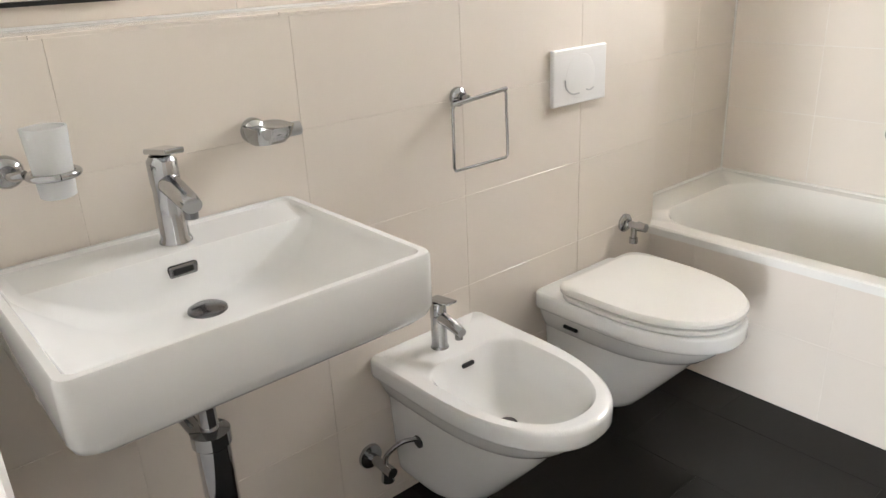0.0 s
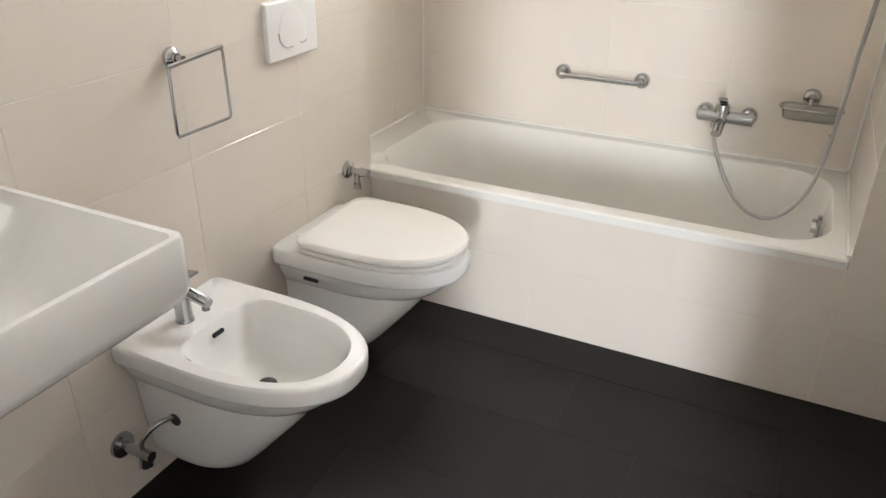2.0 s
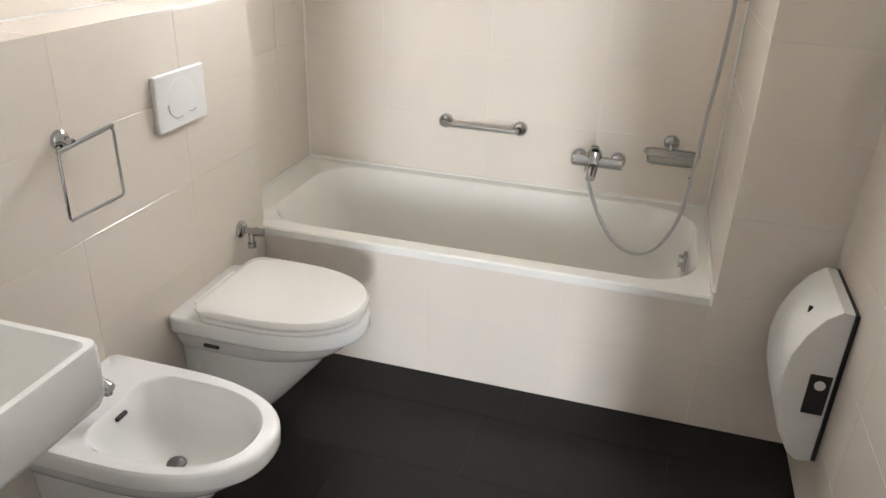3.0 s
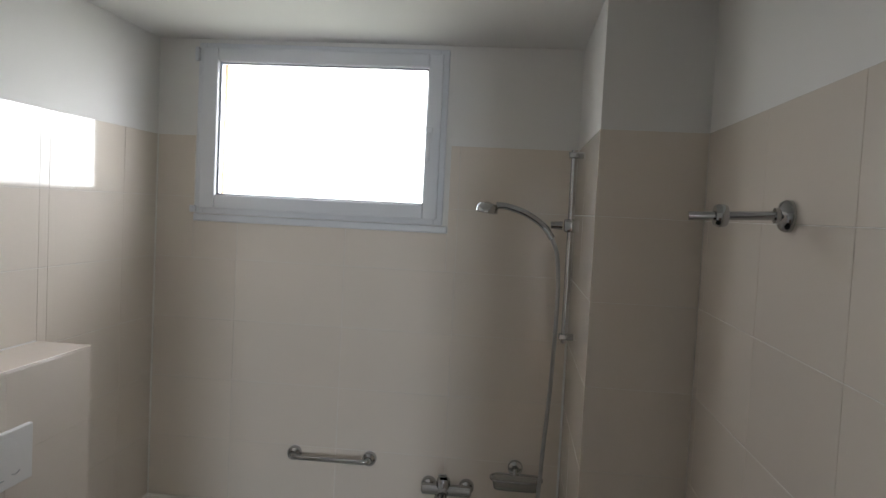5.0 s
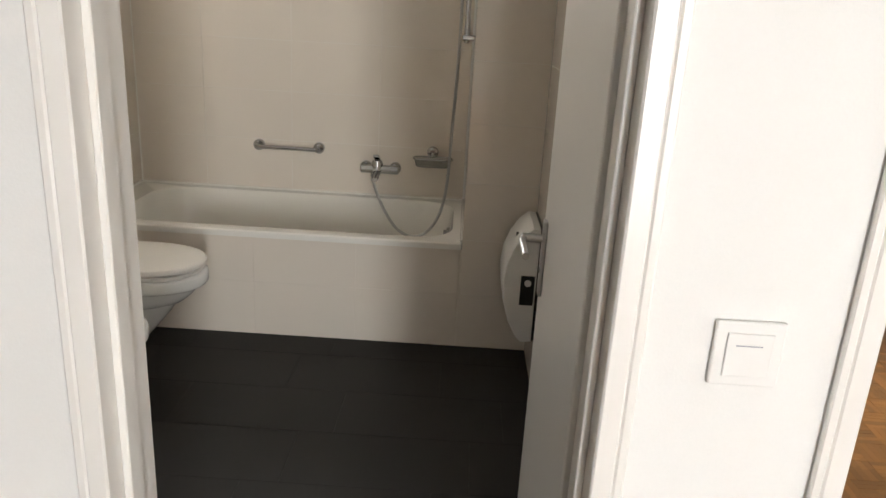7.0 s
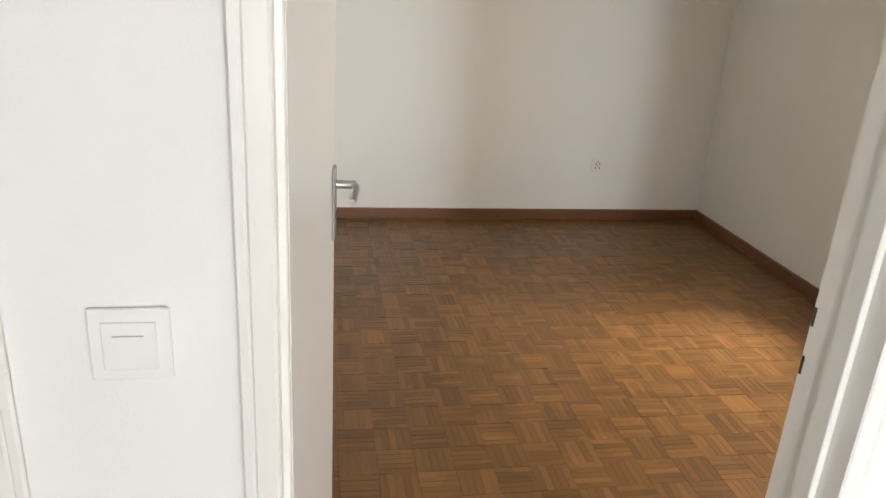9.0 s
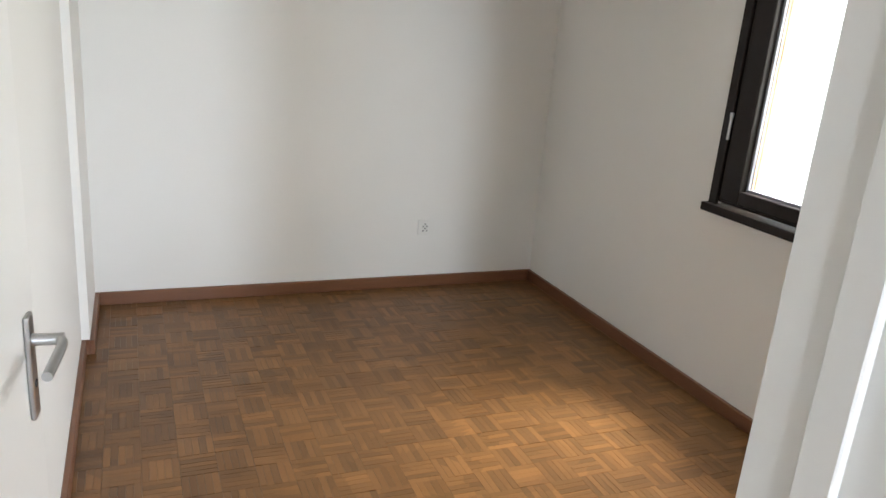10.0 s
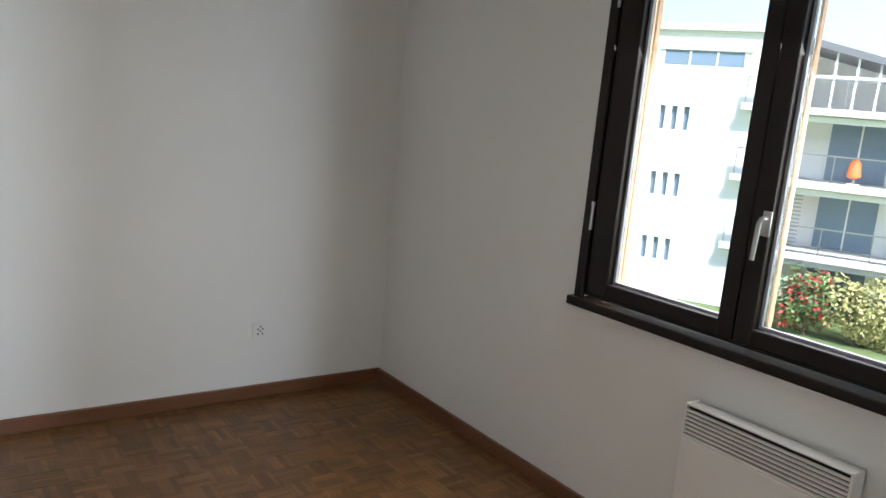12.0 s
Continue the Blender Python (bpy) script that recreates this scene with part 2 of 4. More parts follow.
def merge(*bms):
    """One bmesh out of several."""
    out = bmesh.new()
    for b in bms:
        me = bpy.data.meshes.new("scrap")
        b.to_mesh(me)
        b.free()
        out.from_mesh(me)
        bpy.data.meshes.remove(me)
    return out


def structure(name, bm, mat, label, category):
    return tagged(part(name, bm, mat), label, category, kind="structure")


# ---- plan ----
ROOM_H = 2.39
TILE_H = 2.0
X_TUB, X_RIGHT, X_PILLAR = -0.18, 1.835, 1.528
Y_BACK, Y_IN, Y_HALL = 0.764, -2.02, -2.15
BX0, BX1, BY1 = 2.056, 4.588, 1.39
HX0, HX1, HY0 = -2.0, 3.7, -9.9
BATH_DOOR = (1.035, 1.705)
BED_DOOR = (2.045, 2.858)
DOOR_H = 2.0
WIN_Y = (-1.57, -0.092)
WIN_Z = (0.845, 2.36)

# floors and ceilings
structure("floor_bathroom", boxes(((X_TUB - 0.2, Y_IN - 0.08, -0.25), (X_RIGHT + 0.1, Y_BACK + 0.1, -0.0012))), DARK_GROUT, "dark anthracite tiled bathroom floor", "floor")
structure("floor_bedroom", boxes(((HX0 - 0.1, HY0 - 0.1, -0.25), (BX1 + 0.1, Y_IN - 0.08, -0.008)), ((BX0 - 0.06, Y_IN - 0.08, -0.25), (BX1 + 0.1, BY1 + 0.1, -0.008))), GAP, "warm oak mosaic parquet floor", "floor")
structure("ceiling", boxes(((HX0 - 0.12, HY0 - 0.2, ROOM_H), (X_TUB - 0.2, Y_IN, ROOM_H + 0.25)), ((X_TUB - 0.2, HY0 - 0.2, ROOM_H), (X_RIGHT, Y_BACK + 0.09, ROOM_H + 0.25)), ((X_RIGHT, HY0 - 0.2, ROOM_H), (BX1 + 0.3, BY1 + 0.3, ROOM_H + 0.25))), CEILING, "plain white painted ceiling", "ceiling")

# walls
g = 0.0012
structure("wall_west", boxes(((X_TUB - 0.25, Y_HALL, -0.25), (X_TUB - g, Y_BACK + 0.3, ROOM_H))), PAINT, "white painted wall above cream tiles", "wall")
wx0, wx1, wz0, wz1 = 0.03, 0.98, 1.72, 2.36
structure("wall_north", boxes(((X_TUB - g, Y_BACK + g, -0.25), (wx0, Y_BACK + 0.09, ROOM_H)), ((wx1, Y_BACK + g, -0.25), (X_RIGHT + g, Y_BACK + 0.09, ROOM_H)),
          ((wx0, Y_BACK + g, -0.25), (wx1, Y_BACK + 0.09, wz0)), ((wx0, Y_BACK + g, wz1), (wx1, Y_BACK + 0.09, ROOM_H))), PAINT, "white painted wall with a high window", "wall")
structure("wall_pillar", boxes(((X_PILLAR + g, 0.01 + g, 0), (X_RIGHT + g, Y_BACK + g, ROOM_H))), PAINT, "white boxed pier beside the bathtub", "wall")
structure("wall_partition", boxes(((X_RIGHT + g, Y_IN, -0.25), (BX0, BY1 + 0.3, ROOM_H))), PAINT, "white painted partition wall", "wall")
structure("wall_doors", boxes(((HX0 - 0.12, Y_HALL, -0.25), (BATH_DOOR[0] - 0.03, Y_IN, ROOM_H)), ((BATH_DOOR[1] + 0.03, Y_HALL, -0.25), (BED_DOOR[0] - 0.03, Y_IN, ROOM_H)),
          ((BED_DOOR[1] + 0.03, Y_HALL, -0.25), (BX1 + 0.3, Y_IN, ROOM_H)), ((BATH_DOOR[0] - 0.03, Y_HALL, DOOR_H + 0.03), (BATH_DOOR[1] + 0.03, Y_IN, ROOM_H)),
          ((BED_DOOR[0] - 0.03, Y_HALL, DOOR_H + 0.03), (BED_DOOR[1] + 0.03, Y_IN, ROOM_H))), PAINT, "white painted hall wall with two doorways", "wall")
structure("wall_corner_casing", boxes(((BX0, 0.80, 0), (BX0 + 0.033, BY1, ROOM_H))), PAINT, "shallow white casing in the bedroom corner", "wall")
structure("wall_bedroom_north", boxes(((BX0, BY1, -0.25), (BX1 + 0.3, BY1 + 0.3, ROOM_H))), PAINT, "plain white painted bedroom wall", "wall")
structure("wall_bedroom_east", boxes(((BX1, Y_IN, -0.25), (BX1 + 0.2, WIN_Y[0], ROOM_H)), ((BX1, WIN_Y[1], -0.25), (BX1 + 0.2, BY1, ROOM_H)),
          ((BX1, WIN_Y[0], -0.25), (BX1 + 0.2, WIN_Y[1], WIN_Z[0])), ((BX1, WIN_Y[0], WIN_Z[1]), (BX1 + 0.2, WIN_Y[1], ROOM_H))), PAINT, "white painted wall with a large window", "wall")
structure("wall_hall_west", boxes(((HX0 - 0.12, HY0, -0.25), (HX0, Y_HALL, ROOM_H))), PAINT, "plain white hall wall out of view", "wall")
structure("wall_hall_east", boxes(((HX1, -7.2, -0.25), (HX1 + 0.12, Y_HALL, ROOM_H))), PAINT, "plain white hall wall out of view", "wall")
# unseen wall added to block part of the far hall window's beam
structure("wall_hall_return", boxes(((HX0, -4.62, -0.25), (1.5, -4.5, ROOM_H))), PAINT, "plain white hall wall out of view", "wall")
# unseen windows, placed so their beams fall as bands in both rooms
HALL_WINDOWS = ((-0.5, 0.2, HY0), (2.45, 3.15, -7.2))
HALL_STEP = 1.7
hz0, hz1 = 0.15, 2.25
for hall_name, (a, b, y), lo, hi in zip(("wall_hall_south_far", "wall_hall_south_near"), HALL_WINDOWS, (HX0 - 0.12, HALL_STEP), (HALL_STEP, HX1 + 0.12)):
    structure(hall_name, boxes(((lo, y - 0.2, -0.25), (a, y, ROOM_H)), ((b, y - 0.2, -0.25), (hi, y, ROOM_H)), ((a, y - 0.2, -0.25), (b, y, hz0)), ((a, y - 0.2, hz1), (b, y, ROOM_H))), PAINT, "unseen white hall wall with an added window opening", "wall")
structure("wall_hall_step", boxes(((HALL_STEP, HY0 - 0.2, -0.25), (HALL_STEP + 0.12, -7.4, ROOM_H))), PAINT, "plain white hall wall out of view", "wall")
structure("wall_prewall", boxes(((X_TUB - g, Y_IN, 0), (-g, 0.012, 1.258))), GROUT, "cream tiled half height installation wall", "wall")
structure("wall_bath_apron", boxes(((X_TUB, 0.01 + g, 0), (X_PILLAR + g, 0.06, 0.455))), GROUT, "cream tiled bathtub apron", "wall")

# ---- windows ----
def window_bath():
    w = thing("window_1", (0, Y_BACK, 0), "closed white plastic window set high over the bathtub", "window", kind="structure")
    x0, x1, z0, z1 = -0.01, 1.01, 1.683, 2.372
    gx0, gx1, gz0, gz1 = 0.078, 0.932, 1.762, 2.297
    bm = bmesh.new()
    for a, b in (((x0, -0.012, z0), (x0 + 0.035, 0.07, z1)), ((x1 - 0.035, -0.012, z0), (x1, 0.07, z1)), ((x0 + 0.035, -0.012, z0), (x1 - 0.035, 0.07, z0 + 0.03)), ((x0 + 0.035, -0.012, z1 - 0.03), (x1 - 0.035, 0.07, z1))):
        box(bm, a, b, 0.003, 1)
    part("frame", bm, PVC, w)
    bm = bmesh.new()
    sx0, sx1, sz0, sz1 = x0 + 0.022, x1 - 0.022, z0 + 0.022, z1 - 0.02
    for a, b in (((sx0, -0.03, sz0), (gx0, 0.05, sz1)), ((gx1, -0.03, sz0), (sx1, 0.05, sz1)), ((gx0, -0.03, sz0), (gx1, 0.05, gz0)), ((gx0, -0.03, gz1), (gx1, 0.05, sz1))):
        box(bm, a, b, 0.005, 2)
    sash = part("sash", bm, PVC, w)
    pane = part("pane", boxes(((gx0, 0.008, gz0), (gx1, 0.014, gz1))), PANE, w)
    pane.visible_shadow = False
    bm = bmesh.new()
    t = 0.006
    for a, b in (((gx0, -0.004, gz0), (gx0 + t, 0.006, gz1)), ((gx1 - t, -0.004, gz0), (gx1, 0.006, gz1)), ((gx0, -0.004, gz0), (gx1, 0.006, gz0 + t)), ((gx0, -0.004, gz1 - t), (gx1, 0.006, gz1))):
        box(bm, a, b)
    part("seal", bm, SEAL, sash)
    part("hinge", boxes(((x0 - 0.012, -0.035, z0 + 0.004), (x0 + 0.008, -0.010, z0 + 0.032), 0.004)), PVC, w)
    part("hinge", boxes(((x0 - 0.008, -0.035, z1 - 0.075), (x0 + 0.008, -0.010, z1 - 0.02), 0.004)), PVC, w)
    bm = merge(boxes(((sx1 - 0.058, -0.042, 2.0), (sx1 - 0.03, -0.029, 2.065), 0.005)), boxes(((sx1 - 0.053, -0.062, 1.93), (sx1 - 0.035, -0.045, 2.045), 0.007)), boxes(((sx1 - 0.052, -0.05, 2.025), (sx1 - 0.036, -0.03, 2.043))))
    part("handle", bm, PVC, w, "white window handle")
    bm = boxes(((x0 - 0.005, -0.012, z0 - 0.03), (x1 + 0.02, 0.03, z0 - 0.002), 0.004))
    part("sill", bm, PVC, w)
    # outer reveal in the colour of the facade
    part("outer_reveal", boxes(((wx0 + 0.001, 0.10, wz0), (wx0 + 0.03, 0.125, wz1)), ((wx1 - 0.02, 0.10, wz0), (wx1 - 0.001, 0.125, wz1))), OCHRE, w)


window_bath()


def window_bedroom():
    w = thing("window_2", (BX1, 0, 0), "closed two-leaf window in dark stained wood", "window", kind="structure")
    y0, y1, z0, z1 = WIN_Y[0] - 0.03, WIN_Y[1] + 0.03, WIN_Z[0] - 0.01, WIN_Z[1] + 0.03
    yc = -0.772
    # casing on the wall
    bm = bmesh.new()
    for a, b in (((-0.018, y1 - 0.045, z0 + 0.02), (0.0, y1, z1)), ((-0.018, y0, z0 + 0.02), (0.0, y0 + 0.045, z1)), ((-0.018, y0 + 0.045, z1 - 0.05), (0.0, y1 - 0.045, z1))):
        box(bm, a, b, 0.003, 1)
    part("casing", bm, DARK_WOOD, w)
    part("sill", boxes(((-0.045, y0 - 0.01, z0 - 0.006), (0.05, y1 + 0.012, z0 + 0.03), 0.005)), DARK_WOOD, w)
    bm = bmesh.new()
    fy0, fy1, fz0, fz1 = WIN_Y[0] + 0.005, WIN_Y[1] - 0.005, WIN_Z[0] + 0.03, WIN_Z[1]
    for a, b in (((0.0, fy1 - 0.035, fz0), (0.09, fy1, fz1)), ((0.0, fy0, fz0), (0.09, fy0 + 0.035, fz1)), ((0.0, fy0 + 0.035, fz1 - 0.04), (0.09, fy1 - 0.035, fz1)), ((0.0, fy0 + 0.035, fz0), (0.09, fy1 - 0.035, fz0 + 0.03))):
        box(bm, a, b, 0.003, 1)
    part("frame", bm, DARK_WOOD, w)
    for side, (a0, a1, g0, g1) in enumerate(((yc + 0.002, fy1 - 0.02, -0.709, -0.220), (fy0 + 0.02, yc - 0.002, -1.325, -0.836))):
        bm = bmesh.new()
        s0, s1, gz0, gz1 = fz0 + 0.012, fz1 - 0.02, 0.945, 2.295
        for a, b in (((-0.012, g1, s0), (0.055, a1, s1)), ((-0.012, a0, s0), (0.055, g0, s1)), ((-0.012, g0, s0), (0.055, g1, gz0)), ((-0.012, g0, gz1), (0.055, g1, s1))):
            box(bm, a, b, 0.005, 2)
        sash = part("sash", bm, DARK_WOOD, w)
        # glazing beads: pale varnished strip and dark seal in turn
        bm = bmesh.new()
        for a, b in (((0.022, g1 - 0.012, gz0), (0.034, g1 - 0.001, gz1)), ((0.022, g0 + 0.001, gz0), (0.034, g0 + 0.012, gz1)), ((0.022, g0 + 0.012, gz0), (0.034, g1 - 0.012, gz0 + 0.010)), ((0.022, g0 + 0.012, gz1 - 0.010), (0.034, g1 - 0.012, gz1))):
            box(bm, a, b)
        part("glazing_bead", bm, SEAL, sash, "pale grey glazing bead")
        bm = bmesh.new()
        for a, b in (((0.056, g1 - 0.012, gz0 - 0.01), (0.085, g1 - 0.002, gz1)), ((0.056, g0 + 0.002, gz0 - 0.01), (0.085, g0 + 0.012, gz1))):
            box(bm, a, b, 0.004, 1)
        part("outer_bead", bm, AMBER_WOOD, sash, "amber varnished outer bead")
        pane = part("pane", boxes(((0.036, g0 + 0.002, gz0 + 0.001), (0.042, g1 - 0.002, gz1 - 0.001))), PANE, sash)
        pane.visible_shadow = False
        hy = fy1 - 0.012 if side == 0 else fy0 + 0.012
        for hz in (1.14, 1.98):
            bm = merge(lathe([(0.007, 0), (0.007, 0.11)], at=(-0.019, hy, hz), n=12), lathe([(0.009, 0), (0.009, 0.018)], at=(-0.019, hy, hz + 0.092), n=12))
            part("hinge", bm, STEEL, w, "bright metal hinge pin", True)
    bm = merge(boxes(((-0.022, -0.843, 1.245), (-0.012, -0.813, 1.325), 0.004)), tube([(-0.02, -0.828, 1.30), (-0.05, -0.828, 1.30), (-0.056, -0.826, 1.285), (-0.056, -0.821, 1.17)], 0.008, 10))
    part("window_handle", bm, STEEL, w, "pale metal window handle", True)
    part("outer_reveal", boxes(((0.11, WIN_Y[1] - 0.02, WIN_Z[0]), (0.21, WIN_Y[1] - 0.001, WIN_Z[1])), ((0.11, WIN_Y[0] + 0.001, WIN_Z[0]), (0.21, WIN_Y[0] + 0.03, WIN_Z[1]))), OCHRE, w)


window_bedroom()


# added behind the camera to carry the hall lamps
def window_hall(name, hx0, hx1, y):
    w = thing(name, (0, y, 0), "unseen tall hall window added for its light", "window", kind="structure")
    bm = bmesh.new()
    for a, b in (((hx0, -0.12, hz0), (hx0 + 0.05, -0.06, hz1)), ((hx1 - 0.05, -0.12, hz0), (hx1, -0.06, hz1)), ((hx0 + 0.05, -0.12, hz0), (hx1 - 0.05, -0.06, hz0 + 0.06)), ((hx0 + 0.05, -0.12, hz1 - 0.06), (hx1 - 0.05, -0.06, hz1))):
        box(bm, a, b, 0.004, 1)
    part("window_frame", bm, PVC, w)
    p = part("pane", boxes(((hx0 + 0.04, -0.093, hz0 + 0.05), (hx1 - 0.04, -0.087, hz1 - 0.05))), PANE, w)
    p.visible_shadow = False


window_hall("window_3", *HALL_WINDOWS[0])
window_hall("window_4", *HALL_WINDOWS[1])


# ---- doors ----
def door(name, x0, x1, hinge_right, angle, label):
    """Steel frame in the wall and a flush leaf that opens into the room."""
    d = thing(name, (0, 0, 0), label, "door", kind="structure")
    bm = bmesh.new()
    h = DOOR_H
    ya, yb = Y_HALL - 0.012, Y_IN + 0.012
    for a, b in (((x0 - 0.03, ya, 0), (x0, yb, h + 0.03)), ((x1, ya, 0), (x1 + 0.03, yb, h + 0.03)), ((x0, ya, h), (x1, yb, h + 0.03))):
        box(bm, a, b, 0.003, 1)
    c = 0.045
    for y0, y1 in ((ya, Y_HALL - 0.001), (Y_IN + 0.001, yb)):
        for a, b in (((x0 - c, y0, 0), (x0 - 0.03, y1, h + c)), ((x1 + 0.03, y0, 0), (x1 + c, y1, h + c)), ((x0 - c, y0, h + 0.03), (x1 + c, y1, h + c))):
            box(bm, a, b, 0.003, 1)
    stop = 0.012
    for a, b in (((x0, ya + 0.045, 0), (x0 + stop, ya + 0.085, h)), ((x1 - stop, ya + 0.045, 0), (x1, ya + 0.085, h)), ((x0 + stop, ya + 0.045, h - stop), (x1 - stop, ya + 0.085, h))):
        box(bm, a, b, 0.002, 1)
    part("door_frame", bm, FRAME_PAINT, d, "cream lacquered steel door frame")
    width = (x1 - x0 - 0.02) if not hinge_right else 0.625
    leaf = new("door_leaf", finish(boxes(((0, 0, 0.006), (width, 0.04, h - 0.006), 0.003, 1)), "door_leaf", DOOR_PAINT))
    leaf.parent = d
    leaf["label"] = "flush white lacquered leaf"
    if hinge_right:
        leaf.matrix_basis = pose(x1 + 0.03, yb + 0.004, 0, 0, 0, angle)
    else:
        leaf.matrix_basis = pose(x0 + 0.008, yb + 0.004, 0, 0, 0, angle)
    return d, leaf, width


def lever(parent, x, side, flip, z=1.0):
    """A lever on its long plate, on one face of a leaf."""
    y = 0.04 if side > 0 else 0.0
    s = 1 if side > 0 else -1
    bm = boxes(((x - 0.017, y, z - 0.135), (x + 0.017, y + s * 0.009, z + 0.043), 0.004))
    plate = part("handle_plate", bm, STEEL, parent, "satin metal handle plate")
    bm = merge(lathe([(0.010, 0), (0.010, 0.05)], "y", (x, y + (0.004 if s > 0 else -0.054), z), 14),
               tube([(x, y + s * 0.048, z), (x + flip * 0.02, y + s * 0.055, z), (x + flip * 0.06, y + s * 0.055, z - 0.001), (x + flip * 0.125, y + s * 0.053, z - 0.004)], 0.008, 12, 3))
    part("handle_lever", bm, STEEL, parent, "satin metal lever", True)
    part("keyhole", lathe([(0.007, 0), (0.007, 0.002)], "y", (x, y + (0.0085 if s > 0 else -0.0105), z - 0.075), 12), BLACK, parent)


bath_door, bath_leaf, bw = door("door_1", *BATH_DOOR, True, 89.3, "white flush door standing open into the bathroom")
lever(bath_leaf, bw - 0.062, 1, -1, 0.96)
bed_door, bed_leaf, dw = door("door_2", *BED_DOOR, False, 84, "white flush door standing open into the bedroom")
lever(bed_leaf, dw - 0.06, -1, -1, 0.975)
for z in (0.88, 0.965):
    part("strike_plate", boxes(((BED_DOOR[1] - 0.0015, Y_IN + 0.002, z), (BED_DOOR[1] + 0.004, Y_IN + 0.007, z + 0.032))), BLACK, bed_door, "dark strike opening")


# ---- sanitary ware ----
def bathtub():
    t = thing("bathtub", (0, 0, 0), "white enamel bathtub built in behind a cream tiled apron", "bathtub")
    x0, x1, y0, y1, z = X_TUB + 0.001, X_PILLAR - 0.001, 0.0, Y_BACK - 0.001, 0.487
    rings = [ring_round_rect(x0, x1, y0, y1, 0.012, z - 0.03), ring_round_rect(x0, x1, y0, y1, 0.014, z - 0.006), ring_round_rect(x0 + 0.005, x1 - 0.005, y0 + 0.005, y1 - 0.005, 0.014, z),
             ring_round_rect(x0 + 0.13, x1 - 0.045, y0 + 0.062, y1 - 0.055, 0.17, z - 0.001), ring_round_rect(x0 + 0.138, x1 - 0.05, y0 + 0.07, y1 - 0.063, 0.165, z - 0.008),
             ring_round_rect(x0 + 0.17, x1 - 0.058, y0 + 0.09, y1 - 0.08, 0.16, z - 0.10), ring_round_rect(x0 + 0.25, x1 - 0.075, y0 + 0.105, y1 - 0.095, 0.15, 0.20),
             ring_round_rect(x0 + 0.32, x1 - 0.11, y0 + 0.13, y1 - 0.12, 0.14, 0.115), ring_round_rect(x0 + 0.39, x1 - 0.19, y0 + 0.18, y1 - 0.17, 0.12, 0.095)]
    part("tub", loft(rings, cap_first=False), ENAMEL, t, "", True)
    part("overflow", merge(boxes(((x1 - 0.078, 0.43, 0.35), (x1 - 0.06, 0.48, 0.42), 0.006)), lathe([(0.024, 0), (0.024, 0.022)], "x", (x1 - 0.092, 0.455, 0.385), 18)), CHROME, t, "chrome overflow knob", True)
    part("drain", lathe([(0.032, 0), (0.03, 0.005), (0.01, 0.007)], at=(x1 - 0.32, 0.38, 0.096)), CHROME, t, "chrome drain", True)


bathtub()


